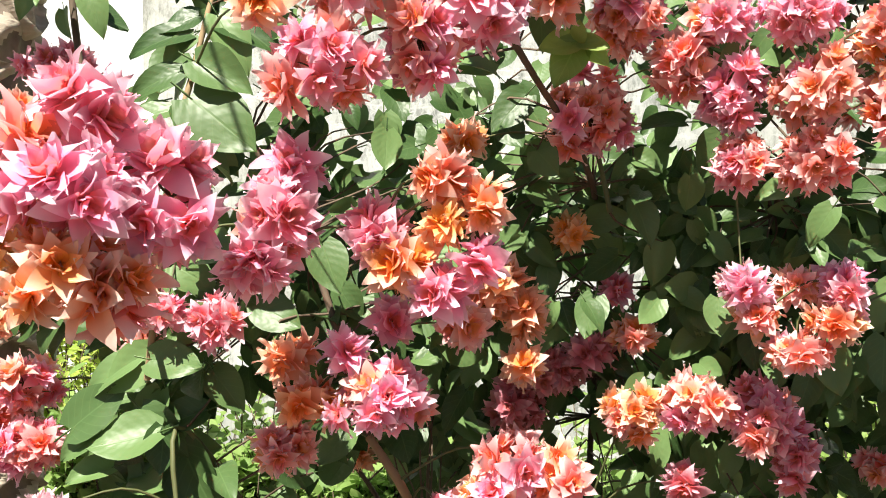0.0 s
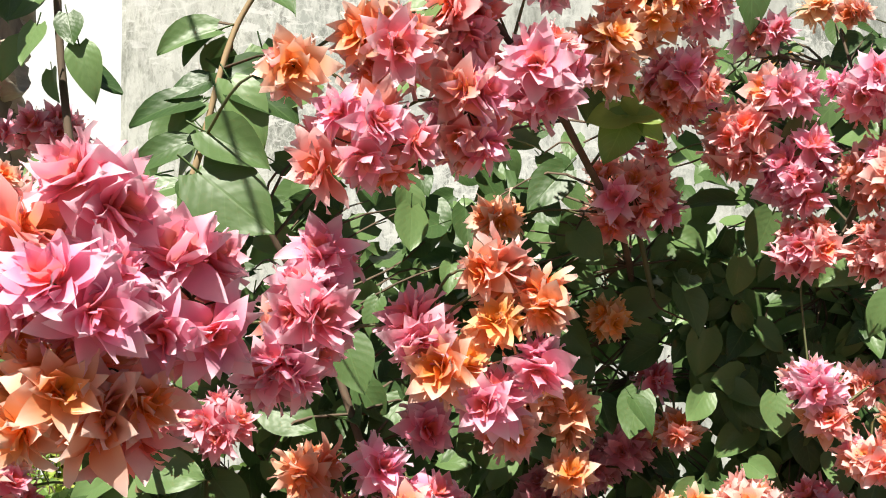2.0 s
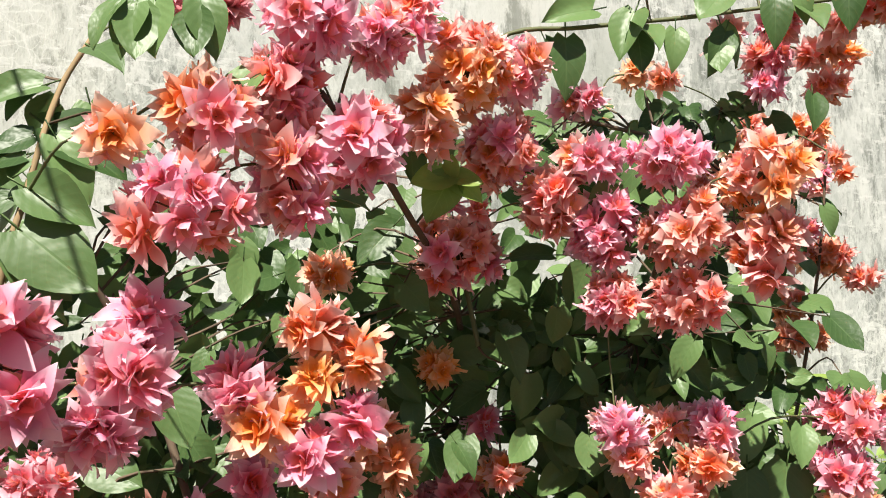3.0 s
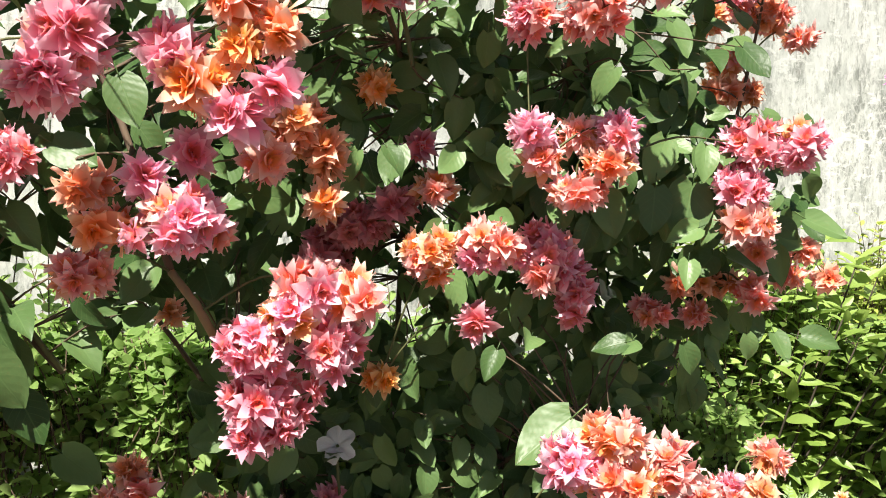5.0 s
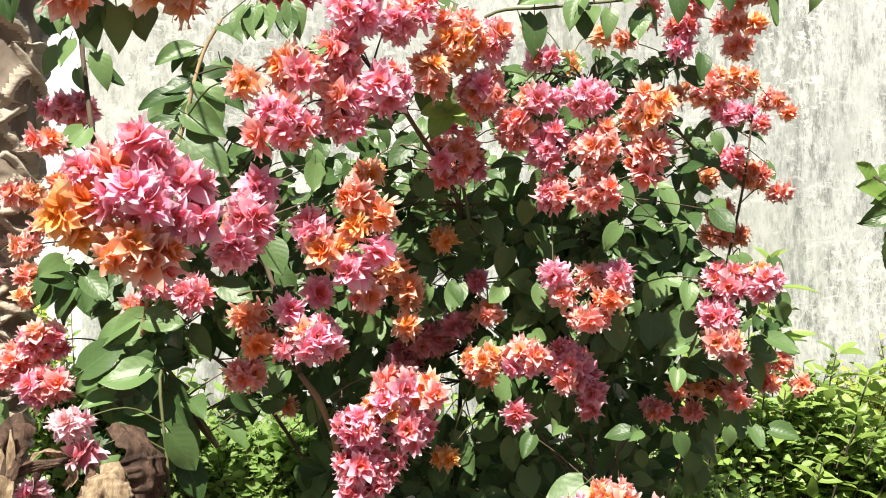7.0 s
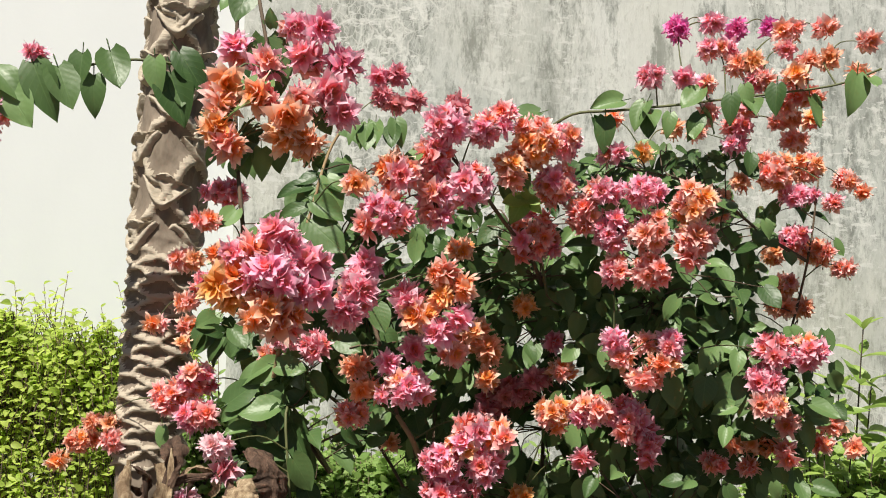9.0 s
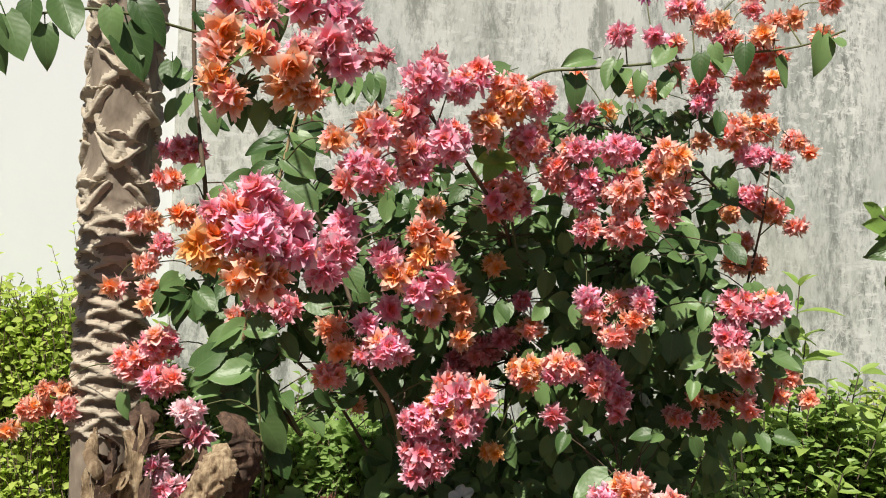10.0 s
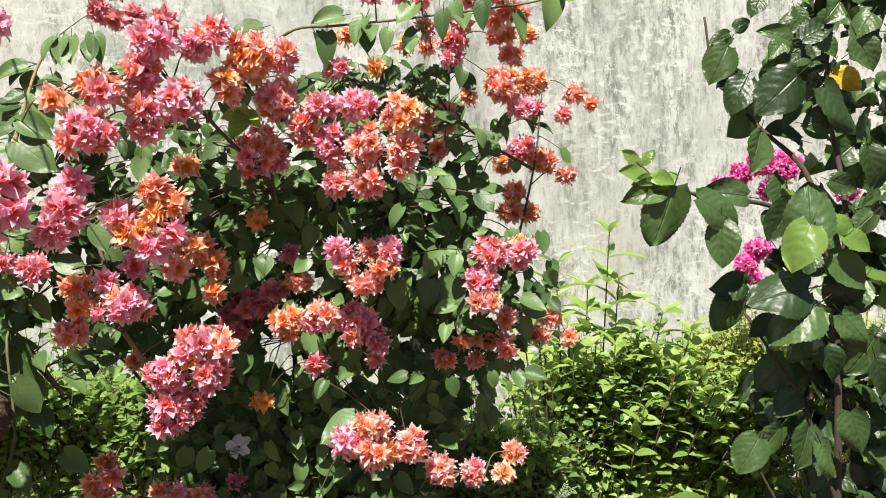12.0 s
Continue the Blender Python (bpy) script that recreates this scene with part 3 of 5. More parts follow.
cluster(0.544, 1.100, 0.882, 0.032, 0.028, "cs")
cluster(0.608, 1.100, 0.877, 0.027, 0.023, "cs")
cluster(0.667, 1.050, 0.970, 0.022, 0.022, "c")
cluster(0.715, 1.270, 1.498, 0.050, 0.050, "sc")
cluster(0.791, 1.300, 1.511, 0.055, 0.045, "soc")
cluster(0.769, 1.280, 1.447, 0.050, 0.032, "p")
cluster(0.753, 1.280, 1.348, 0.040, 0.040, "pr")
cluster(0.805, 1.280, 1.324, 0.042, 0.045, "sc")
cluster(0.861, 1.280, 1.290, 0.032, 0.025, "oc")
cluster(0.712, 1.280, 1.316, 0.032, 0.035, "s")
cluster(0.737, 1.280, 1.250, 0.032, 0.032, "sc")
cluster(0.722, 1.280, 1.202, 0.037, 0.032, "cs")
cluster(0.774, 1.280, 1.200, 0.032, 0.030, "s")
cluster(-0.532, 1.070, 1.249, 0.047, 0.029, "cs")
cluster(-0.484, 1.040, 1.202, 0.033, 0.031, "cr")
cluster(-0.511, 1.040, 1.164, 0.038, 0.022, "oc")
cluster(-0.579, 1.050, 1.120, 0.026, 0.020, "o")
cluster(-0.497, 1.010, 1.115, 0.028, 0.025, "co")
cluster(-0.495, 0.990, 1.083, 0.022, 0.023, "s")
cluster(-0.421, 0.950, 1.250, 0.029, 0.027, "o")
cluster(-0.472, 0.990, 1.012, 0.046, 0.044, "cr")
cluster(-0.520, 0.990, 0.976, 0.044, 0.040, "oc")
cluster(-0.457, 0.970, 0.948, 0.048, 0.040, "cr")
cluster(-0.372, 0.810, 0.917, 0.038, 0.029, "w")
cluster(-0.351, 0.820, 0.876, 0.017, 0.013, "p")
cluster(-0.718, 1.140, 0.907, 0.051, 0.025, "sc")
cluster(-0.757, 1.140, 0.868, 0.044, 0.032, "so")
cluster(-0.681, 1.130, 0.873, 0.038, 0.033, "sc")
cluster(-0.805, 1.150, 0.826, 0.025, 0.016, "o")
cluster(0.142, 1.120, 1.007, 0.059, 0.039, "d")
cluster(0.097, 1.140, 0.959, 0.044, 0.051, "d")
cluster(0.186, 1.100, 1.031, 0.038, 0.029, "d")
cluster(0.238, 1.080, 1.053, 0.036, 0.027, "oc")
cluster(0.219, 1.100, 1.109, 0.025, 0.023, "r")
cluster(-0.187, 1.140, 0.640, 0.020, 0.016, "sc", size=0.90)
cluster(-0.145, 1.140, 0.660, 0.024, 0.020, "oc", size=0.90)
cluster(-0.168, 1.140, 0.606, 0.024, 0.018, "sc", size=0.90)
cluster(-0.159, 1.150, 0.682, 0.012, 0.010, "s")
cluster(-0.112, 1.140, 0.590, 0.024, 0.022, "c", size=0.90)
cluster(-0.110, 1.140, 0.546, 0.020, 0.020, "cr", size=0.90)
cluster(-0.089, 1.140, 0.519, 0.022, 0.016, "r", size=0.90)
cluster(-0.055, 1.130, 0.590, 0.026, 0.026, "c", size=0.90)
cluster(-0.052, 1.140, 0.620, 0.018, 0.014, "cs", size=0.90)
cluster(-0.019, 1.130, 0.622, 0.024, 0.018, "cp", size=0.90)
cluster(0.005, 1.140, 0.598, 0.018, 0.018, "oc", size=0.90)
cluster(0.034, 1.130, 0.612, 0.028, 0.024, "c", size=0.90)
cluster(0.045, 1.140, 0.568, 0.022, 0.016, "cr", size=0.90)
cluster(0.090, 1.140, 0.538, 0.024, 0.022, "cr", size=0.90)
cluster(0.116, 1.140, 0.576, 0.020, 0.018, "c", size=0.90)
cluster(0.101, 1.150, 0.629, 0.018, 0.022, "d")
cluster(-0.111, 1.200, 0.882, 0.020, 0.023, "s")
cluster(0.256, 0.850, 0.624, 0.023, 0.024, "oc")
cluster(0.299, 0.860, 0.634, 0.018, 0.014, "o")
cluster(0.443, 0.850, 0.590, 0.027, 0.023, "pc")
cluster(0.498, 0.860, 0.582, 0.021, 0.015, "o")
cluster(0.024, 0.780, 1.506, 0.026, 0.019, "d", size=0.94)
cluster(-0.873, 0.850, 1.624, 0.035, 0.022, "pc")
cluster(-0.766, 0.870, 1.616, 0.028, 0.018, "p")
cluster(-0.830, 0.830, 1.494, 0.039, 0.039, "pr")
cluster(-0.828, 0.830, 1.448, 0.023, 0.015, "r")
cluster(-0.391, 0.800, 0.794, 0.040, 0.019, "pw")
cluster(-0.412, 0.800, 0.828, 0.021, 0.015, "pw")
cluster(-0.327, 0.700, 0.759, 0.026, 0.012, "r")
cluster(-0.330, 0.680, 0.714, 0.019, 0.015, "oc")
cluster(0.107, 0.820, 1.506, 0.029, 0.023, "p")
cluster(0.440, 1.000, 1.725, 0.030, 0.030, "m")
cluster(0.558, 1.020, 1.733, 0.024, 0.031, "m")
cluster(0.623, 1.040, 1.745, 0.018, 0.026, "m")
cluster(0.502, 0.980, 1.730, 0.030, 0.026, "pc")
cluster(0.507, 0.970, 1.678, 0.051, 0.021, "cp")
cluster(0.383, 0.960, 1.619, 0.034, 0.025, "p")
cluster(0.440, 0.950, 1.614, 0.023, 0.016, "cp")
cluster(0.482, 0.950, 1.601, 0.018, 0.025, "pc")
cluster(0.554, 0.950, 1.645, 0.046, 0.029, "cs")
cluster(0.580, 0.940, 1.611, 0.040, 0.021, "cr")
cluster(0.635, 0.950, 1.709, 0.036, 0.027, "sc")
cluster(0.626, 0.940, 1.669, 0.029, 0.019, "cr")
cluster(0.698, 0.950, 1.714, 0.023, 0.025, "sc")
cluster(0.705, 0.940, 1.653, 0.026, 0.026, "sc")
cluster(0.662, 0.940, 1.647, 0.021, 0.019, "sc")
cluster(0.635, 0.920, 1.607, 0.028, 0.014, "oc")
cluster(0.778, 0.950, 1.690, 0.016, 0.016, "sc")
cluster(0.748, 0.920, 1.615, 0.014, 0.013, "sc")
cluster(0.668, 0.950, 1.581, 0.040, 0.023, "cs")
cluster(0.626, 0.960, 1.567, 0.025, 0.021, "cs")
cluster(0.495, 0.980, 1.553, 0.026, 0.019, "pc")
cluster(0.563, 0.980, 1.567, 0.034, 0.019, "cr")
cluster(0.554, 0.990, 1.530, 0.039, 0.028, "cr")
cluster(0.544, 0.990, 1.497, 0.032, 0.012, "p")
cluster(0.528, 1.220, 1.573, 0.024, 0.022, "sc")
cluster(0.479, 1.220, 1.578, 0.016, 0.016, "s")
cluster(0.658, 1.060, 1.562, 0.037, 0.018, "cs")
cluster(0.729, 1.100, 1.573, 0.018, 0.025, "oc")
cluster(0.691, 1.080, 1.528, 0.038, 0.025, "sc")
cluster(0.410, 1.200, 1.517, 0.014, 0.012, "oa")
cluster(0.344, 1.200, 1.589, 0.013, 0.011, "o")
cluster(0.943, 1.480, 1.519, 0.036, 0.036, "sc")
cluster(0.997, 1.520, 1.499, 0.020, 0.018, "oc")
cluster(0.908, 1.460, 1.459, 0.025, 0.027, "cr")
cluster(0.557, 1.150, 1.417, 0.034, 0.022, "cs")
cluster(0.615, 1.200, 1.457, 0.020, 0.022, "sc")
cluster(0.507, 1.100, 1.385, 0.018, 0.031, "sc")
cluster(0.556, 1.150, 1.381, 0.027, 0.019, "c")
cluster(0.537, 1.150, 1.332, 0.024, 0.027, "sc")
cluster(0.317, 1.000, 1.475, 0.034, 0.022, "p")
cluster(-0.220, 0.310, 1.455, 0.027, 0.019, "p")
cluster(-0.180, 0.300, 1.436, 0.023, 0.016, "p")
cluster(-0.217, 0.270, 1.401, 0.023, 0.017, "oc")
cluster(-0.218, 0.260, 1.373, 0.020, 0.016, "oc")
cluster(-0.219, 0.250, 1.348, 0.021, 0.015, "oa")
cluster(-0.205, 0.250, 1.329, 0.015, 0.013, "oc")
cluster(-0.171, 0.260, 1.386, 0.022, 0.017, "oc")
cluster(-0.138, 0.250, 1.364, 0.024, 0.017, "oo")
cluster(-0.146, 0.260, 1.345, 0.021, 0.013, "o")
cluster(-0.121, 0.270, 1.338, 0.023, 0.016, "os")
cluster(-0.133, 0.280, 1.391, 0.018, 0.015, "cp")
cluster(-0.103, 0.300, 1.403, 0.024, 0.025, "p")
cluster(-0.090, 0.310, 1.381, 0.018, 0.018, "p")
cluster(-0.132, 0.310, 1.446, 0.024, 0.022, "pc")
cluster(-0.123, 0.320, 1.486, 0.017, 0.017, "p")
cluster(-0.094, 0.330, 1.445, 0.022, 0.018, "p")
cluster(-0.154, 0.320, 1.486, 0.013, 0.010, "pc")
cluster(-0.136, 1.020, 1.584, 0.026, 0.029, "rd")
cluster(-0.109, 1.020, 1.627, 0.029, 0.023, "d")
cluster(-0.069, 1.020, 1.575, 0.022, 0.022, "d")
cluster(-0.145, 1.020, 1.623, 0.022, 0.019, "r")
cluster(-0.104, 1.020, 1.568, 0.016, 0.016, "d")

# ---- leaves of the bush ----
big_leaf(-0.228, 0.860, 1.346, 0.055, -0.012, -0.030)
big_leaf(-0.230, 0.850, 1.309, 0.063, -0.012, -0.051)
big_leaf(-0.219, 0.900, 1.407, 0.067, -0.012, -0.043)
big_leaf(-0.227, 0.900, 1.447, -0.051, -0.012, -0.018)
big_leaf(-0.229, 0.900, 1.442, -0.027, -0.012, -0.025)
big_leaf(-0.232, 0.890, 1.398, -0.036, -0.012, -0.017)
big_leaf(-0.239, 0.880, 1.378, -0.058, -0.012, -0.012)
big_leaf(-0.236, 0.880, 1.376, -0.009, -0.012, -0.020)
big_leaf(-0.234, 0.880, 1.376, -0.029, -0.012, -0.025)
big_leaf(-0.246, 0.870, 1.338, -0.047, -0.012, -0.019)
big_leaf(-0.253, 0.860, 1.298, -0.044, -0.012, -0.011)
big_leaf(-0.243, 0.860, 1.303, 0.008, -0.012, -0.028)
big_leaf(0.063, 0.920, 1.354, -0.037, -0.012, -0.013)
big_leaf(0.102, 0.980, 1.329, -0.039, -0.012, -0.039)
big_leaf(0.148, 0.900, 1.367, -0.041, -0.012, -0.012, YOUNG)
big_leaf(0.148, 0.900, 1.367, -0.025, -0.012, -0.044, YOUNG)
big_leaf(0.148, 0.900, 1.367, 0.029, -0.012, -0.023, YOUNG)
big_leaf(0.148, 0.900, 1.367, 0.000, -0.012, 0.019, YOUNG)
big_leaf(0.148, 0.900, 1.367, 0.029, -0.012, -0.010, YOUNG)
big_leaf(0.354, 0.950, 1.422, -0.005, -0.012, -0.030)
big_leaf(0.114, 1.120, 1.239, 0.011, -0.012, -0.042)
big_leaf(0.145, 1.050, 1.096, 0.011, -0.012, -0.037)
big_leaf(-0.084, 0.950, 1.202, -0.011, -0.012, -0.031)
big_leaf(-0.113, 0.900, 1.168, 0.018, -0.012, -0.049)
big_leaf(-0.289, 0.900, 1.053, 0.056, -0.012, -0.008)
big_leaf(-0.433, 1.000, 1.485, -0.011, -0.012, -0.044)
big_leaf(-0.411, 1.020, 1.503, 0.011, -0.012, -0.035)
big_leaf(-0.398, 1.020, 1.470, 0.019, -0.012, -0.054)
big_leaf(-0.314, 0.930, 1.052, -0.055, -0.012, -0.031)
big_leaf(-0.310, 0.930, 0.997, 0.048, -0.012, -0.044)
big_leaf(-0.351, 0.930, 0.975, -0.041, -0.012, -0.025)
big_leaf(-0.334, 0.950, 0.916, 0.068, -0.012, -0.036)
big_leaf(-0.288, 1.000, 0.840, 0.037, -0.012, -0.025)
big_leaf(-0.249, 1.000, 0.826, 0.027, -0.012, -0.053)
big_leaf(-0.256, 1.200, 0.697, 0.053, -0.012, -0.040)
big_leaf(-0.388, 0.950, 1.116, 0.031, -0.012, -0.037)
big_leaf(-0.295, 0.950, 1.015, -0.018, -0.012, -0.046)
big_leaf(0.342, 0.840, 0.817, -0.062, -0.012, -0.041)
big_leaf(0.431, 1.000, 1.050, 0.011, -0.012, -0.055)
big_leaf(0.497, 1.000, 1.056, -0.009, -0.012, -0.057)
big_leaf(0.546, 1.000, 1.061, -0.019, -0.012, -0.074)
big_leaf(0.569, 1.000, 1.024, -0.013, -0.012, -0.039)
big_leaf(0.464, 1.000, 1.034, -0.035, -0.012, -0.048)
big_leaf(0.415, 1.000, 1.017, -0.019, -0.012, -0.042)
big_leaf(0.518, 1.020, 1.115, -0.025, -0.012, -0.054)
big_leaf(0.563, 1.020, 1.105, 0.019, -0.012, -0.049)
big_leaf(0.175, 1.000, 1.550, -0.060, -0.012, -0.017)
big_leaf(0.330, 0.982, 1.573, -0.057, -0.012, -0.013)
big_leaf(0.300, 0.990, 1.542, -0.003, -0.012, -0.066)
big_leaf(0.375, 0.969, 1.568, -0.027, -0.012, -0.052)
big_leaf(0.376, 0.969, 1.544, 0.001, -0.012, -0.045)
big_leaf(0.469, 0.943, 1.588, -0.036, -0.012, -0.043)
big_leaf(0.468, 0.943, 1.540, -0.021, -0.012, -0.047)
big_leaf(0.521, 0.928, 1.576, -0.007, -0.012, -0.054)
big_leaf(0.596, 0.907, 1.589, -0.008, -0.012, -0.053)
big_leaf(0.553, 0.919, 1.465, -0.003, -0.012, -0.039)
big_leaf(0.723, 0.872, 1.601, -0.010, -0.012, -0.071)
big_leaf(0.416, 0.957, 1.545, -0.007, -0.012, -0.045)
big_leaf(0.460, 0.945, 1.532, -0.005, -0.012, -0.040)
big_leaf(0.542, 0.922, 1.592, 0.006, -0.012, -0.045)
big_leaf(-0.114, 0.700, 1.453, -0.011, -0.012, -0.037)
big_leaf(-0.101, 0.700, 1.457, -0.001, -0.012, -0.043)
big_leaf(-0.072, 0.720, 1.467, 0.012, -0.012, -0.044)
big_leaf(-0.829, 0.860, 1.575, 0.060, -0.012, -0.051)
big_leaf(-0.808, 0.860, 1.544, 0.056, -0.012, -0.071)
big_leaf(-0.765, 0.870, 1.592, 0.047, -0.012, -0.096)
big_leaf(-0.723, 0.880, 1.589, 0.038, -0.012, -0.076)
big_leaf(-0.682, 0.890, 1.618, 0.000, -0.012, -0.069)
big_leaf(-0.658, 0.890, 1.576, 0.009, -0.012, -0.073)
big_leaf(-0.635, 0.900, 1.627, 0.030, -0.012, -0.075)
big_leaf(-0.552, 0.910, 1.617, 0.012, -0.012, -0.067)
big_leaf(-0.514, 0.930, 1.635, 0.056, -0.012, -0.069)
big_leaf(-0.528, 0.930, 1.595, 0.033, -0.012, -0.099)
big_leaf(-0.507, 0.940, 1.590, 0.006, -0.012, -0.062)
big_leaf(-0.469, 1.020, 1.551, 0.005, -0.012, -0.061)
big_leaf(-0.456, 1.020, 1.474, -0.019, -0.012, -0.039)
big_leaf(-0.426, 1.020, 1.443, 0.006, -0.012, -0.032)
big_leaf(-0.891, 0.850, 1.539, -0.017, -0.012, -0.059)
big_leaf(-0.874, 0.850, 1.508, 0.000, -0.012, -0.069)
big_leaf(-0.274, 0.950, 0.955, 0.038, -0.012, -0.080)
big_leaf(-0.385, 0.930, 0.977, 0.057, -0.012, 0.046)
big_leaf(-0.340, 0.930, 0.937, -0.046, -0.012, -0.009)
big_leaf(-0.297, 0.930, 1.058, -0.046, -0.012, -0.040)
big_leaf(-0.547, 1.050, 0.916, 0.009, -0.012, -0.047)
big_leaf(-0.471, 1.000, 1.074, 0.049, -0.012, 0.033)
big_leaf(-0.464, 1.000, 1.114, -0.014, -0.012, -0.039)
big_leaf(-0.032, 0.750, 1.422, -0.035, -0.012, -0.043)
big_leaf(-0.126, 0.700, 1.454, -0.020, -0.012, -0.029)
big_leaf(-0.113, 0.700, 1.450, 0.001, -0.012, -0.042)
big_leaf(-0.076, 0.720, 1.455, 0.002, -0.012, -0.038)
big_leaf(-0.207, 0.330, 1.342, 0.006, -0.012, -0.036)
big_leaf(-0.186, 0.330, 1.339, 0.006, -0.012, -0.036)
big_leaf(-0.197, 0.330, 1.349, -0.017, -0.012, -0.036)
big_leaf(-0.163, 0.330, 1.339, 0.003, -0.012, -0.030)
big_leaf(-0.221, 0.330, 1.352, -0.013, -0.012, -0.032)
big_leaf(-0.201, 0.330, 1.369, 0.013, -0.012, -0.026)
big_leaf(-0.121, 0.330, 1.384, 0.019, -0.012, -0.026)
big_leaf(-0.143, 0.330, 1.438, 0.026, -0.012, 0.006)
big_leaf(-0.179, 0.330, 1.486, -0.003, -0.012, 0.019)

leafy(right_runner, 0.3, 1.0, 0.09, 0.052, 0.9, 0.4)
leafy(side_stem, 0.35, 1.0, 0.08, 0.058, 1.1, 0.3, -0.9)
leafy(arch, 0.78, 1.0, 0.03, 0.066, 1.3, 0.4)
leafy(top_left, 0.25, 1.0, 0.04, 0.058, 1.0, 0.4)
leafy(low_left, 0.15, 1.0, 0.06, 0.062, 0.4, 0.3, -1.2)
leafy(right_tip, 0.1, 1.0, 0.05, 0.055, 0.6, 0.4)

GAPS = ((0.193, 0.913, 0.030, 0.049), (0.367, 0.849, 0.052, 0.028), (0.451, 0.931, 0.023, 0.025), (0.264, 1.134, 0.023, 0.018), (0.194, 1.128, 0.021, 0.016),
        (0.265, 1.053, 0.018, 0.014), (0.555, 0.949, 0.021, 0.021), (-0.224, 0.946, 0.035, 0.035), (0.238, 0.855, 0.023, 0.016))
# typical camera position: leaves that hide flowers from it are left out
VIEW_FROM = Vector((0.15, -0.4, 1.13))


def blocks_view(at):
    """Whether a leaf would sit in a bunch of flowers, hide one from the camera or fill a gap kept for its view."""
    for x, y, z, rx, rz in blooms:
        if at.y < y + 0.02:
            k = (y - VIEW_FROM.y) / (at.y - VIEW_FROM.y)
            if abs(VIEW_FROM.x + (at.x - VIEW_FROM.x) * k - x) < rx + 0.012 and abs(VIEW_FROM.z + (at.z - VIEW_FROM.z) * k - z) < rz + 0.012:
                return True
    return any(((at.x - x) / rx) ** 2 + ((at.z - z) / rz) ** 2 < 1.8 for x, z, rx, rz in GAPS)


spots = []


def grow(centre, radii, count, size):
    """Fills an oval of the bush with leaves, thicker towards its skin."""
    for k in range(int(count * 0.75)):
        q = ball()
        if q.length < 0.55 and rng.random() < 0.45:
            q = q.normalized() * rng.uniform(0.6, 1.0)
        at = Vector(centre) + Vector((q.x * radii[0], q.y * radii[1], q.z * radii[2]))
        along = Vector((rng.uniform(-1, 1), rng.uniform(-0.6, 0.3), rng.uniform(-1.3, 0.1)))
        up = Vector((0, -1, 0.45 if at.z < 1.38 else 1.0)) + ball() * 0.7
        if blocks_view(at):
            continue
        spots.append((at, along, up, size * rng.uniform(0.6, 1.12)))


grow((0.22, 1.12, 1.08), (0.44, 0.05, 0.26), 900, 0.050)
grow((0.22, 1.27, 1.08), (0.44, 0.06, 0.28), 700, 0.054)
grow((0.25, 1.20, 0.75), (0.34, 0.06, 0.26), 520, 0.053)
grow((0.25, 1.34, 0.70), (0.36, 0.05, 0.30), 460, 0.058)
grow((0.56, 1.12, 1.06), (0.24, 0.05, 0.26), 400, 0.050)
grow((0.52, 1.24, 0.78), (0.16, 0.06, 0.16), 110, 0.053)
grow((-0.18, 1.02, 1.07), (0.20, 0.09, 0.17), 250, 0.054)
grow((0.12, 1.02, 1.30), (0.36, 0.05, 0.10), 50, 0.052)
grow((0.14, 0.92, 1.36), (0.24, 0.03, 0.09), 15, 0.054)
grow((-0.24, 0.97, 0.96), (0.13, 0.08, 0.10), 22, 0.058)
grow((-0.27, 1.00, 1.30), (0.10, 0.07, 0.12), 24, 0.056)
grow((-0.40, 1.02, 1.12), (0.07, 0.04, 0.09), 34, 0.052)
grow((-0.06, 1.08, 1.29), (0.15, 0.06, 0.10), 90, 0.052)
grow((0.60, 1.22, 1.30), (0.14, 0.06, 0.12), 60, 0.050)
grow((-0.34, 1.02, 0.92), (0.10, 0.06, 0.14), 22, 0.058)
grow((0.25, 1.24, 0.45), (0.34, 0.07, 0.22), 300, 0.058)
grow((0.72, 1.24, 1.36), (0.10, 0.08, 0.16), 26, 0.052)
grow((0.33, 1.04, 1.42), (0.22, 0.04, 0.06), 24, 0.052)
grow((0.45, 1.30, 1.42), (0.22, 0.06, 0.14), 70, 0.054)
grow((0.44, 1.12, 1.455), (0.22, 0.10, 0.065), 170, 0.046)
grow((0.80, 1.36, 1.40), (0.10, 0.08, 0.10), 30, 0.050)
grow((-0.20, 0.93, 1.40), (0.09, 0.05, 0.10), 8, 0.056)
outer = []
for k in range(9000):
    at = Vector((rng.uniform(-0.12, 0.78), rng.uniform(0.96, 1.10), rng.uniform(0.86, 1.44)))
    if ((at.x - 0.31) / 0.47) ** 2 + ((at.z - 1.06) / 0.38) ** 2 > 1 or at.x > 0.69:
        continue
    if blocks_view(at):
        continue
    shaded = False
    for x, y, z, rx, rz in blooms:
        way = Vector((x, y + 0.4 * min(rx, rz), z)) - at
        ahead = way.dot(SUN_FROM)
        shaded = shaded or (ahead > 0 and (way - SUN_FROM * ahead).length < 0.9 * min(rx, rz))
    flat = at - SUN_FROM * at.dot(SUN_FROM)
    if shaded or any((flat - q).length < 0.036 for q in outer):
        continue
    outer.append(flat)
    along = Vector((rng.uniform(-1, 1), rng.uniform(-0.8, 0.2), rng.uniform(-1.2, 0.1)))
    spots.append((at, along, Vector((0, -0.8, 0.7)) + ball() * 0.45, rng.uniform(0.036, 0.055)))
spots.sort(key=lambda q: q[0].y)
for at, along, up, size in spots[:300]:
    near, ob = min(nodes, key=lambda q: (q[0] - at).length)
    leaf_on(ob, at, along, size, up)
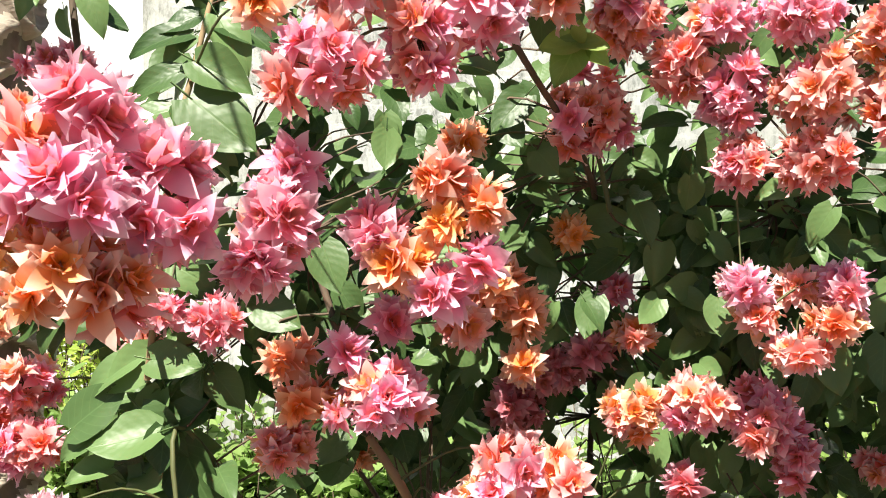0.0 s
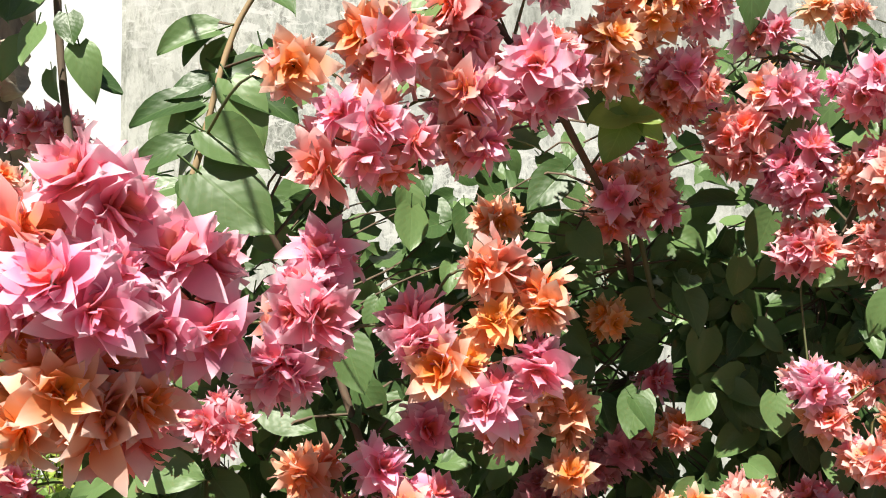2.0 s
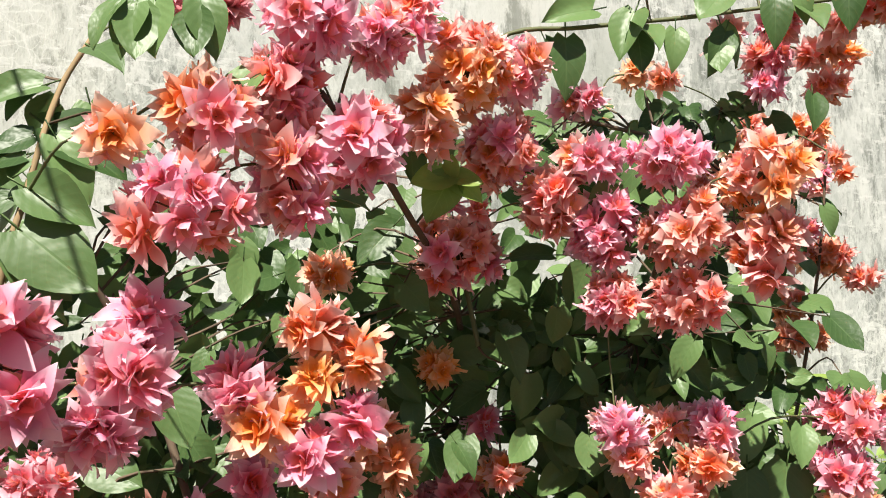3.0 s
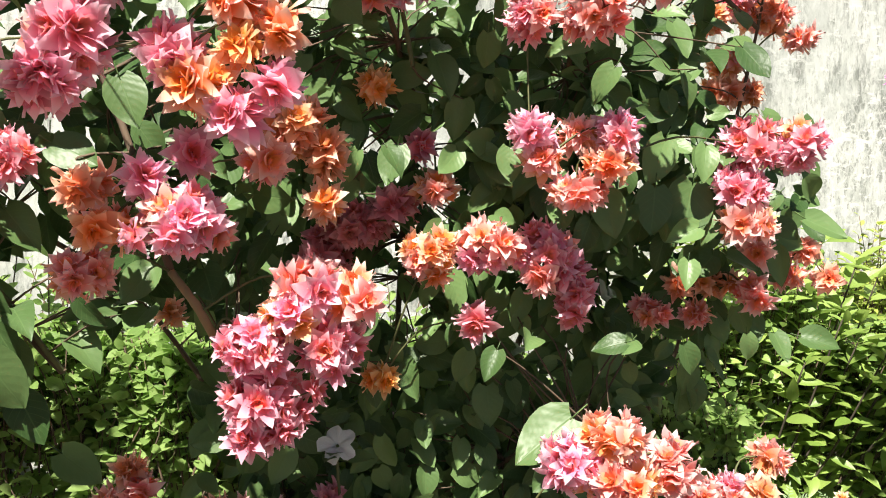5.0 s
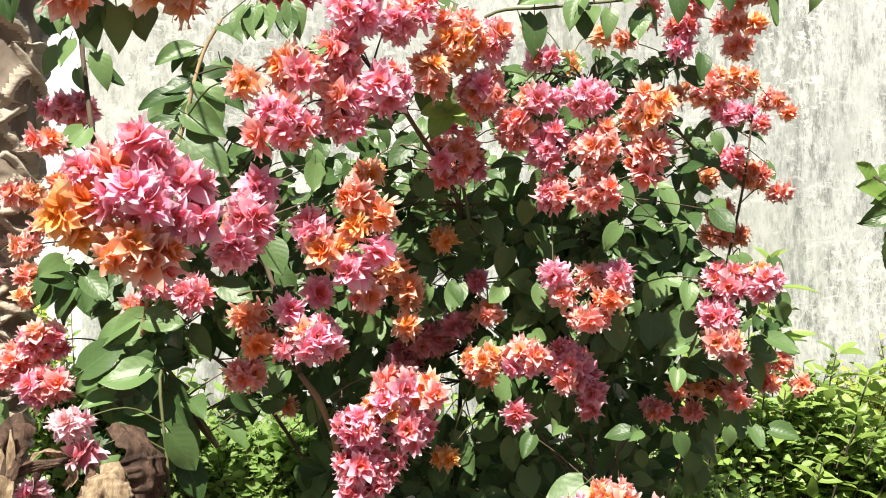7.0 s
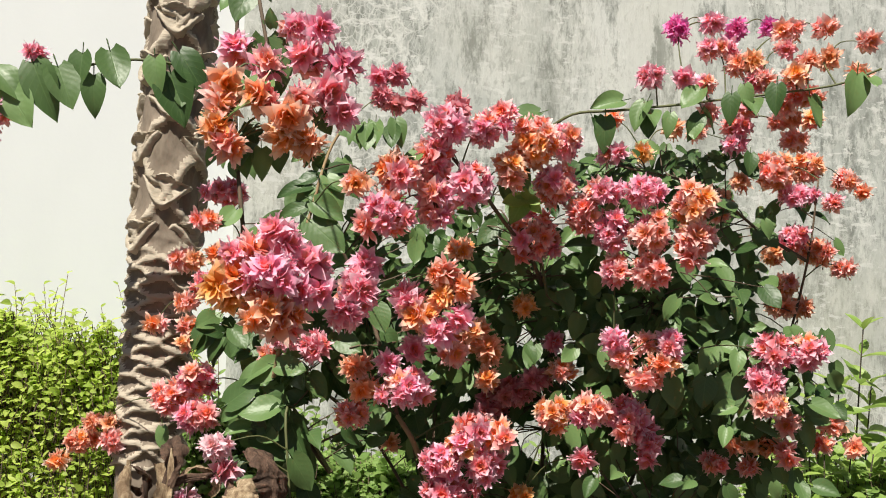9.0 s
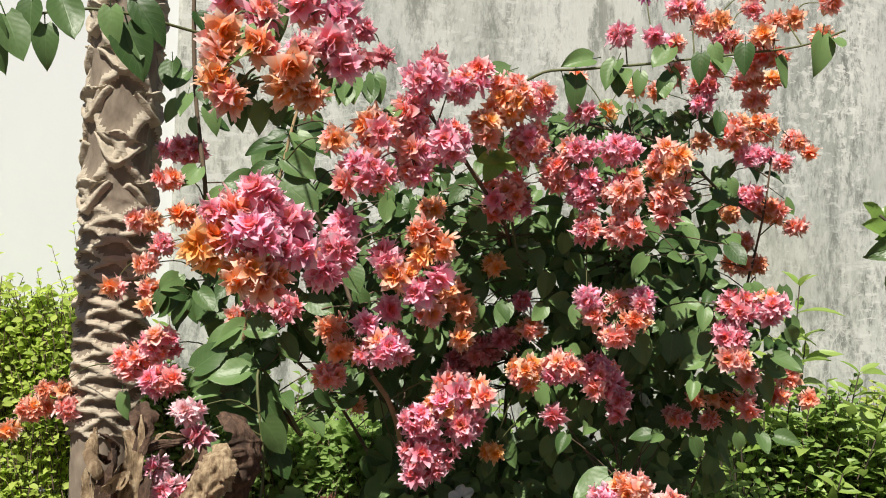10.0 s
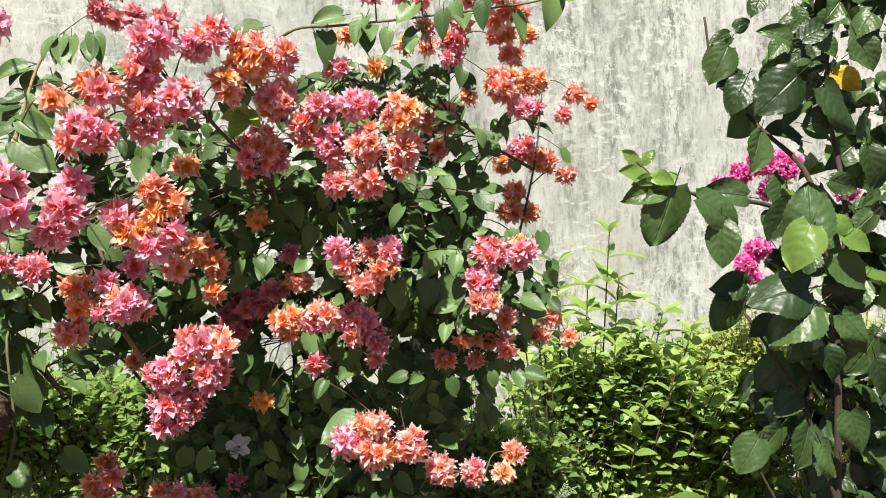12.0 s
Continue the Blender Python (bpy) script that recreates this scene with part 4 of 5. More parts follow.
part("foliage", scatter("foliage", LEAF_BASES, [leaf_pose(*q) for q in spots[300:]], LEAF), bush, "dense dark green heart-shaped leaves", ORIGIN, "stuff")
twigs = Shape()
for at, along, up, size in spots[::4]:
    near, ob = min(stem_nodes, key=lambda q: (q[0] - at).length)
    if (near - at).length > 0.22:
        continue
    mid = (near + at) / 2 + Vector((rng.uniform(-0.02, 0.02), rng.uniform(-0.02, 0.02), rng.uniform(-0.01, 0.03)))
    twigs.add(*tube(smooth_path([near, mid, at], 3), 0.0018, 0.001, 3))
part("branchwork", twigs.mesh("branchwork", STEM), bush, "thin brown twigs", ORIGIN, "stuff")


# ---- palm ----
PALM_EYE = (radians(-74), 1.397)


def palm_net(w, z):
    """How near a point of the trunk lies to the ridges that join the shed leaf bases: wide meshes above, flat ones below."""
    near = []
    for columns, step in ((3, 0.092), (4, 0.0225)):
        wob = (math.cos(w) * 2.2, math.sin(w) * 2.2)
        a = (w - PALM_EYE[0]) * columns / (2 * math.pi) + 0.16 * noise.noise((*wob, z * 9)) + 0.05 * noise.noise((wob[0] * 4, wob[1] * 4, z * 40))
        b = (z - PALM_EYE[1]) / step + (0.22 if columns == 3 else 0.5) * noise.noise((wob[0], wob[1], z * 12 + 7))
        p, q = a + b / 2, a - b / 2
        d1, d2 = abs(p - round(p)), abs(q - round(q))
        wide = (0.10 if columns == 3 else 0.16) + 0.05 * noise.noise((wob[0] * 2, wob[1] * 2, z * 22 + 3))
        near.append(max(math.exp(-(d1 / wide) ** 2), 0.9 * math.exp(-(d2 / wide) ** 2)))
    k = min(1, max(0, (z - 1.25) / 0.06))
    return near[0] * k + near[1] * (1 - k)


def palm():
    ob = thing("palm_trunk", "slender palm trunk with grey-brown wavy leaf-base scars", "palm", at=(-0.64, 1.20, 0))
    s = Shape()
    rows, sides, top = 560, 84, 2.45
    ridge = []
    for i in range(rows + 1):
        z = -0.05 + (top + 0.05) * i / rows
        for k in range(sides):
            w = 2 * math.pi * k / sides
            net = palm_net(w, z) if z > 0.82 else 0.0
            fine = noise.noise((math.cos(w) * 7, math.sin(w) * 7, z * 30))
            r = 0.0645 + 0.005 * noise.noise((math.cos(w) * 2, math.sin(w) * 2, z * 9)) + 0.0025 * fine
            r += net * (0.0135 + 0.006 * noise.noise((math.cos(w) * 3, math.sin(w) * 3, z * 25))) + 0.02 * max(0, 0.5 - z) ** 2
            ridge.append(net)
            s.v.append((0.016 * z + r * math.cos(w), r * math.sin(w), z - 0.006 * net))
            s.uv.append((k / sides, z))
    s.f = [(i * sides + k, i * sides + (k + 1) % sides, (i + 1) * sides + (k + 1) % sides, (i + 1) * sides + k) for i in range(rows) for k in range(sides)]
    me = s.mesh("trunk", PALM)
    me.materials.append(SCAR)
    me.polygons.foreach_set("material_index", [int(sum(ridge[v] for v in f) > 1.7) for f in s.f])
    part("trunk", me, ob)

    def scar(width, height, out, seed):
        """The stub of a shed leaf: an eye-shaped pad that stands out from the trunk, its cut face framed by a lip."""
        r = random.Random(seed)
        q = Shape()
        n, rings = 28, ((1.12, -0.012), (1.0, out * 0.8), (0.90, out), (0.78, out * 0.55), (0.45, out * 0.30), (0.18, out * 0.15), (0.0, out * 0.45))
        lean = r.uniform(-0.12, 0.12)
        for size, depth in rings:
            for k in range(n):
                w = 2 * math.pi * k / n
                cw, sw = math.cos(w), math.sin(w)
                wing = 1 + 0.30 * abs(cw) ** 10
                x = width / 2 * size * cw * wing * (1 + r.uniform(-0.05, 0.05))
                z = height / 2 * size * math.copysign(abs(sw) ** 1.15, sw) * (1.15 - 0.75 * abs(cw) ** 1.5)
                z += 0.35 * height * abs(cw) ** 3 + lean * x
                reach = 0.0655 + depth * (1 - 0.5 * abs(cw) ** 4) + r.uniform(-0.0018, 0.0018)
                q.v.append((reach * math.sin(x / 0.070), -reach * math.cos(x / 0.070), z + depth * 0.3 + r.uniform(-0.0016, 0.0016)))
                q.uv.append((k / n, size))
        q.f = [(i * n + k, i * n + (k + 1) % n, (i + 1) * n + (k + 1) % n, (i + 1) * n + k) for i in range(len(rings) - 1) for k in range(n)]
        return q.mesh("leaf_scar", SCAR)

    eyes = [scar(0.086, 0.062, 0.020, k) for k in range(6)]
    for row in range(-1, 12):
        for column in range(3):
            w = math.degrees(PALM_EYE[0]) + 120 * (column + 0.5 * (row % 2)) + 90 + rng.uniform(-6, 6)
            z = PALM_EYE[1] + 0.092 * row + rng.uniform(-0.01, 0.01)
            part("leaf_scar", rng.choice(eyes), ob, m=pose(0.016 * z, 0, z, 0, 0, w) @ pose(0, 0, 0, rng.uniform(-3, 3), rng.uniform(-8, 8), 0))


palm()


# ---- withered leaves at the foot of the palm ----
def dry_sheet(edge_a, edge_b, seed, material):
    """A crumpled, ragged dead leaf, lofted between two long edges placed to fit the camera's view and bulging towards
    the camera.
    """
    r = random.Random(seed)
    s = Shape()
    left, right = smooth_path(edge_a, 9), smooth_path(edge_b, 9)
    rows, cols, o = len(left) - 1, 24, r.uniform(0, 50)
    for i, (p, q) in enumerate(zip(left, right)):
        across = q - p
        wide = across.length
        d = (left[min(i + 1, rows)] - left[max(i - 1, 0)]).normalized()
        face = across.cross(d).normalized()
        face = -face if face.y > 0 else face
        ragged = [0.16 * noise.noise((i * 0.33, o, e)) + 0.10 * noise.noise((i * 0.9, o, e + 1)) for e in (1, 5)]
        for j in range(cols + 1):
            u = j / cols
            k = u + ragged[0] * (1 - u) ** 4 + ragged[1] * u ** 4
            at = p + across * k
            lift = wide * 0.26 * math.sin(math.pi * u) ** 0.8
            lift += wide * 0.24 * (0.35 - abs(noise.noise((u * 4.0 + o, i * 0.10, o)))) + 0.012 * noise.noise((at.x * 22, at.z * 22, o)) + 0.010 * (0.4 - abs(noise.noise(((at.x + at.z) * 50, (at.z - at.x) * 16, o + 4))))
            s.v.append(tuple(at + face * lift + d * 0.005 * noise.noise((u * 5, i * 0.3, o + 7))))
            s.uv.append((u + seed * 0.37, i / 14))
    s.f = [(i * (cols + 1) + j, i * (cols + 1) + j + 1, (i + 1) * (cols + 1) + j + 1, (i + 1) * (cols + 1) + j) for i in range(rows) for j in range(cols)]
    return s.mesh("dry_blade", material)


dry = thing("withered_leaves", "bunch of dry curled brown leaves beside the palm trunk", "dead leaves", at=(-0.41, 0.88, 0.0))
part("stalk", Shape().add(*tube(smooth_path([(-0.02, 0.08, -0.02), (0, 0.06, 0.35), (0.01, 0.02, 0.70)], 5), 0.030, 0.026, 9, 0.15, 3)).mesh("stalk", DRY), dry)


def dry_curl(points, width, seed):
    """A narrow strip of dead leaf that twists and rolls along its length."""
    r = random.Random(seed)
    s = Shape()
    path = smooth_path(points, 8)
    n, cols, turn = len(path) - 1, 4, r.uniform(0, 6)
    for i, p in enumerate(path):
        d = (path[min(i + 1, n)] - path[max(i - 1, 0)]).normalized()
        side = d.cross(Vector((0.2, -1, 0.3))).normalized()
        face = side.cross(d)
        w = turn + 2.2 * i / n + 0.6 * noise.noise((i * 0.2, seed, 0))
        wide = width * (0.35 + 0.65 * math.sin(math.pi * (0.12 + 0.84 * i / n))) * (1 + 0.5 * noise.noise((i * 0.4, seed, 4)))
        for j in range(cols + 1):
            u = (j / cols - 0.5) * 2
            across = side * math.cos(w) + face * math.sin(w)
            out = face * math.cos(w) - side * math.sin(w)
            s.v.append(tuple(p + across * (u * wide / 2) + out * (wide * 0.35 * (1 - u * u) + 0.002 * noise.noise((i * 0.7, j, seed)))))
            s.uv.append((j / cols, i / n))
    s.f = [(i * (cols + 1) + j, i * (cols + 1) + j + 1, (i + 1) * (cols + 1) + j + 1, (i + 1) * (cols + 1) + j) for i in range(n) for j in range(cols)]
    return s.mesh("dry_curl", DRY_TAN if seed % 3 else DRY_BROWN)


part("dry_curl", dry_curl(((-0.044, -0.080, 0.889), (-0.050, -0.020, 0.910), (-0.029, -0.040, 0.903), (-0.032, -0.060, 0.878), (-0.038, -0.080, 0.852)), 0.030, 0), dry)
part("dry_curl", dry_curl(((-0.033, -0.020, 0.851), (-0.006, -0.040, 0.869), (0.032, -0.060, 0.870), (0.051, -0.080, 0.854), (0.021, -0.020, 0.821)), 0.026, 1), dry)
part("dry_curl", dry_curl(((-0.119, -0.040, 0.872), (-0.117, -0.060, 0.847), (-0.096, -0.080, 0.819), (-0.094, -0.020, 0.793), (-0.084, -0.040, 0.821)), 0.022, 2), dry)
part("dry_curl", dry_curl(((-0.105, -0.060, 0.875), (-0.082, -0.080, 0.873), (-0.087, -0.020, 0.845), (-0.092, -0.040, 0.830), (-0.101, -0.060, 0.842)), 0.018, 3), dry)
part("dry_curl", dry_curl(((-0.066, -0.080, 0.806), (-0.069, -0.020, 0.814), (-0.046, -0.040, 0.807), (-0.028, -0.060, 0.791)), 0.030, 4), dry)
part("dry_curl", dry_curl(((-0.072, -0.020, 0.879), (-0.055, -0.040, 0.845), (-0.051, -0.060, 0.811), (-0.037, -0.080, 0.784)), 0.026, 5), dry)
part("dry_curl", dry_curl(((0.045, -0.040, 0.875), (0.069, -0.060, 0.850), (0.068, -0.080, 0.822), (0.034, -0.020, 0.795)), 0.022, 6), dry)
part("dry_curl", dry_curl(((-0.030, -0.085, 0.700), (-0.032, -0.095, 0.760), (-0.030, -0.095, 0.815), (-0.026, -0.085, 0.860), (-0.032, -0.070, 0.912)), 0.018, 7), dry)
part("dry_curl", dry_curl(((-0.050, -0.075, 0.700), (-0.056, -0.075, 0.755), (-0.044, -0.080, 0.800), (-0.040, -0.075, 0.850), (-0.052, -0.060, 0.885)), 0.030, 8), dry)
part("dry_curl", dry_curl(((-0.012, -0.090, 0.700), (-0.010, -0.105, 0.750), (-0.014, -0.100, 0.795), (-0.004, -0.085, 0.835), (0.012, -0.070, 0.866)), 0.026, 9), dry)
part("dry_curl", dry_curl(((-0.080, -0.060, 0.690), (-0.098, -0.065, 0.745), (-0.110, -0.065, 0.795), (-0.108, -0.060, 0.840), (-0.112, -0.050, 0.886)), 0.022, 10), dry)
part("dry_curl", dry_curl(((-0.095, -0.055, 0.700), (-0.122, -0.045, 0.770), (-0.126, -0.045, 0.815), (-0.116, -0.040, 0.850)), 0.018, 11), dry)
part("dry_curl", dry_curl(((-0.070, -0.080, 0.740), (-0.084, -0.085, 0.790), (-0.074, -0.080, 0.830), (-0.078, -0.065, 0.862)), 0.030, 12), dry)
part("dry_curl", dry_curl(((-0.084, -0.090, 0.785), (-0.062, -0.098, 0.802), (-0.040, -0.092, 0.822)), 0.026, 13), dry)
part("dry_curl", dry_curl(((-0.026, -0.060, 0.803), (-0.003, -0.080, 0.821), (0.005, -0.020, 0.799), (0.020, -0.040, 0.780)), 0.022, 14), dry)
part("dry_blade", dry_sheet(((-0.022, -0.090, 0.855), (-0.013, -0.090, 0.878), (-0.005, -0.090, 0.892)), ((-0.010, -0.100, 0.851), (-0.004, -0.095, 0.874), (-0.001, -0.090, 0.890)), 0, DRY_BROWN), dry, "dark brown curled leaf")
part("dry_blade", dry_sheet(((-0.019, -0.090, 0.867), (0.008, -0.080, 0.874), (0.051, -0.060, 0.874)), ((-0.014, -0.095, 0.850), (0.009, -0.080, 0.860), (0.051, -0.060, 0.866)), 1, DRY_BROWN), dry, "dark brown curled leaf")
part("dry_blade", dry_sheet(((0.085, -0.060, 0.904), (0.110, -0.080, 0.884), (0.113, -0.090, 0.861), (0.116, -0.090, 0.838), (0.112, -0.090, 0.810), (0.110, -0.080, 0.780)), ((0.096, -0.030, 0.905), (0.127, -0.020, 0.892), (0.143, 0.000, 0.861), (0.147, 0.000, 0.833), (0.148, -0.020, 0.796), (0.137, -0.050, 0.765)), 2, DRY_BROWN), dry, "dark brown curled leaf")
part("dry_blade", dry_sheet(((0.092, -0.090, 0.866), (0.087, -0.110, 0.855), (0.071, -0.120, 0.835), (0.060, -0.125, 0.804), (0.030, -0.130, 0.770), (-0.020, -0.130, 0.735), (-0.060, -0.120, 0.715)), ((0.120, -0.090, 0.848), (0.133, -0.110, 0.827), (0.127, -0.125, 0.800), (0.100, -0.130, 0.780), (0.070, -0.135, 0.752), (0.020, -0.135, 0.712), (-0.020, -0.125, 0.690)), 3, DRY_TAN), dry, "pale tan papery leaf")
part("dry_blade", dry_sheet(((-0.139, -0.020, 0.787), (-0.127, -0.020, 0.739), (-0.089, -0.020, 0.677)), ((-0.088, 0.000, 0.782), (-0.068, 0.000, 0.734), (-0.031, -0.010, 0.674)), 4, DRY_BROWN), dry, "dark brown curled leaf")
part("dry_blade", dry_sheet(((0.104, -0.118, 0.846), (0.110, -0.128, 0.836), (0.108, -0.128, 0.822)), ((0.134, -0.122, 0.848), (0.141, -0.135, 0.836), (0.136, -0.132, 0.820)), 5, DRY_TAN), dry, "pale tan papery leaf")
part("dry_blade", dry_sheet(((0.001, -0.080, 0.704), (0.041, -0.080, 0.710), (0.074, -0.080, 0.711), (0.106, -0.080, 0.703), (0.148, -0.080, 0.705)), ((0.006, -0.100, 0.664), (0.053, -0.110, 0.660), (0.086, -0.110, 0.665), (0.116, -0.100, 0.673), (0.147, -0.090, 0.698)), 6, DRY_TAN), dry, "pale tan papery leaf")
part("dry_blade", dry_sheet(((-0.009, -0.060, 0.640), (0.048, -0.070, 0.654), (0.095, -0.070, 0.658)), ((-0.005, -0.080, 0.589), (0.054, -0.080, 0.592), (0.108, -0.080, 0.602)), 7, DRY_TAN), dry, "pale tan papery leaf")
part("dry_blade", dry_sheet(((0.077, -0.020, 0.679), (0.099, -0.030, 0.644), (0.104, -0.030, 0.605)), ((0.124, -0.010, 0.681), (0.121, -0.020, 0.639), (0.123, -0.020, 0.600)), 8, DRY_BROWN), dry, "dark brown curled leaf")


# ---- hedges ----
def small_leaves(width, seed, n=4):
    return [blade(1.0, width * (0.95 + 0.07 * k), 4, 2, 0.25 + 0.1 * k, 0.12 * k, seed + k, 0.0, 0.44, tip=0.85) for k in range(n)]


def hedge(name, label, x0, x1, y0, y1, top, count, size, material, width=0.5, slope=0.0, shoots=30, bumps=0.1, front=0.5):
    """A clipped hedge: woody shoots that carry many small leaves, thickest at the top and front."""
    ob = thing(name, label, "hedge", at=((x0 + x1) / 2, (y0 + y1) / 2, 0))
    back = Matrix.Translation(ob.location).inverted()
    r = random.Random(count)
    poses, stems = [], Shape()

    def roof(x, y):
        end = max(0, abs(2 * (x - x0) / (x1 - x0) - 1) - 0.86) / 0.14
        return (top + slope * (x - x0)) * (1 - 0.30 * end ** 2) + bumps * noise.noise((x * 2.6, y * 2.6, count)) + bumps * 0.5 * noise.noise((x * 8, y * 8, 1))

    per = 11
    for k in range(count // per):
        x, y = r.uniform(x0, x1), y0 + (y1 - y0) * r.random() ** 1.4
        h = roof(x, y)
        z = h - abs(r.gauss(0, 0.05)) if r.random() < 0.5 else h * r.uniform(0.05, 0.98)
        if r.random() < front:
            y = y0 + r.uniform(0, 0.06) + 0.16 * max(0, noise.noise((x * 5, z * 5, count)))
        y += 0.09 * noise.noise((x * 2.4, 5, count)) + 0.10 * max(0, abs(2 * (x - x0) / (x1 - x0) - 1) - 0.86) / 0.14 * (1 if y < (y0 + y1) / 2 else -1)
        foot = Vector((x + r.uniform(-0.06, 0.06), y + r.uniform(0, 0.08), z - r.uniform(0.12, 0.2)))
        head = Vector((x, y, z))
        stems.add(*tube([foot, (foot + head) / 2 + Vector((0.01, 0, 0)), head], 0.0022, 0.001, 3))
        for i in range(per):
            a = (i + 1) / per
            p = foot.lerp(head, a)
            w = 2.4 * i + x * 50
            along = Vector((math.cos(w), math.sin(w), r.uniform(-0.4, 1.0)))
            poses.append(leaf_pose(p, along, SUN_FROM + ball(r) * 0.9, size * r.uniform(0.5, 1.3)))
    for k in range(shoots):
        x, y = r.uniform(x0, x1), r.uniform(y0, y1)
        h = roof(x, y)
        foot = Vector((x, y, h - 0.15))
        head = Vector((x + r.uniform(-0.08, 0.08), y + r.uniform(-0.05, 0.05), h + 0.02 + 0.15 * r.random() ** 2))
        stems.add(*tube([foot, (foot + head) / 2, head], 0.002, 0.001, 3))
        for i in range(9):
            w = 2.4 * i + k
            along = Vector((math.cos(w), math.sin(w), 0.7))
            poses.append(leaf_pose(foot.lerp(head, 0.2 + 0.1 * i), along, Vector((0, -0.3, 1)), size * r.uniform(0.8, 1.35)))
    part("branchwork", stems.mesh("branchwork", STEM), ob, "thin brown twigs", back, "stuff")
    part("foliage", scatter("foliage", small_leaves(width, 5), poses, material), ob, "many small leaves", back, "stuff")
    return ob


hedge("golden_hedge", "low yellow-green golden hedge in front of the white wall", -2.7, -0.80, 1.75, 2.35, 1.04, 76000, 0.026, HEDGE_BRIGHT, 0.55, 0.0, 260, 0.26)
hedge("green_hedge", "leafy green hedge along the foot of the cement wall", 1.0, 1.85, 2.0, 2.8, 0.66, 17000, 0.034, HEDGE, 0.5, 0.04, 24, 0.2, 0.12)
hedge("yellow_green_hedge", "dense yellow-green hedge of fine leaves by the cement wall", 1.68, 3.2, 2.12, 2.8, 0.77, 40000, 0.025, HEDGE_YELLOW, 0.5, 0.0, 90, 0.16, 0.2)
hedge("undergrowth", "light green low plants growing behind the bougainvillea", -0.75, 1.0, 1.48, 2.05, 0.88, 52000, 0.031, UNDER, 0.55, -0.16, 90, 0.1, 0.75)


# ---- tall shrub with narrow leaves ----
def lance_shrub():
    ob = thing("narrow_leaved_shrub", "bright green shrub with long narrow pointed leaves", "shrub", at=(1.1, 2.2, 0))
    bases = [Shape().add(*blade(1.0, 0.36, 5, 2, 0.4, c, k, 0.02, 0.45)).mesh("leaf", LANCE) for k, c in enumerate((0.1, 0.25, 0.4))]
    back = Matrix.Translation((-1.1, -2.2, 0))
    r = random.Random(21)
    tops = [(1.256, 2.156, 1.17), (1.32, 2.25, 1.0), (1.40, 2.05, 0.90), (1.16, 2.1, 0.98), (1.5, 2.05, 0.84), (1.08, 2.05, 0.82), (1.22, 2.0, 0.80), (0.98, 2.1, 0.94), (1.6, 2.1, 0.80), (1.04, 2.05, 1.06)]
    tops += [(0.98 + 0.085 * k, 2.0 + r.uniform(-0.04, 0.06), 0.70 + r.uniform(-0.08, 0.16)) for k in range(7)]
    tops += [(1.22 + 0.075 * k, 1.96 + r.uniform(-0.05, 0.08), 0.66 + r.uniform(-0.06, 0.14)) for k in range(11)]
    sparse = len(tops)
    tops += [(0.84, 1.95, 0.80), (0.90, 1.97, 0.93), (0.96, 1.98, 0.86), (1.03, 2.0, 0.96), (1.08, 2.0, 0.80), (0.87, 1.96, 0.66), (1.0, 1.98, 0.72)]
    for number, (x, y, z) in enumerate(tops):
        foot = Vector((1.06 + (x - 1.1) * 0.3, 2.2, -0.02)) if number < sparse else Vector((1.0 + (x - 1.0) * 0.15, 2.0, -0.02))
        path = smooth_path([foot, (foot + Vector((x, y, z))) / 2 + Vector((0.03, 0, -0.08)), (x, y, z)], 8)
        stem = part("stem", Shape().add(*tube(path, 0.0055, 0.002, 5)).mesh("stem", STEM_DARK), ob, m=back)
        for i in range(30 if number < sparse else 9):
            p = path[-1 - int(i * 0.36)] + Vector((0, 0, -0.004 * (i % 3)))
            w = 2.4 * i
            along = Vector((math.cos(w), math.sin(w), 0.9 - 0.05 * i + r.uniform(-0.4, 0.5)))
            part("leaf", bases[i % 3], stem, m=leaf_pose(p, along, Vector((0, -0.3, 1)) + ball(r) * 0.6, (0.075 + 0.055 * min(1, i / 6)) * (1 if number < 10 else 0.62) * r.uniform(0.7, 1.15)))


lance_shrub()


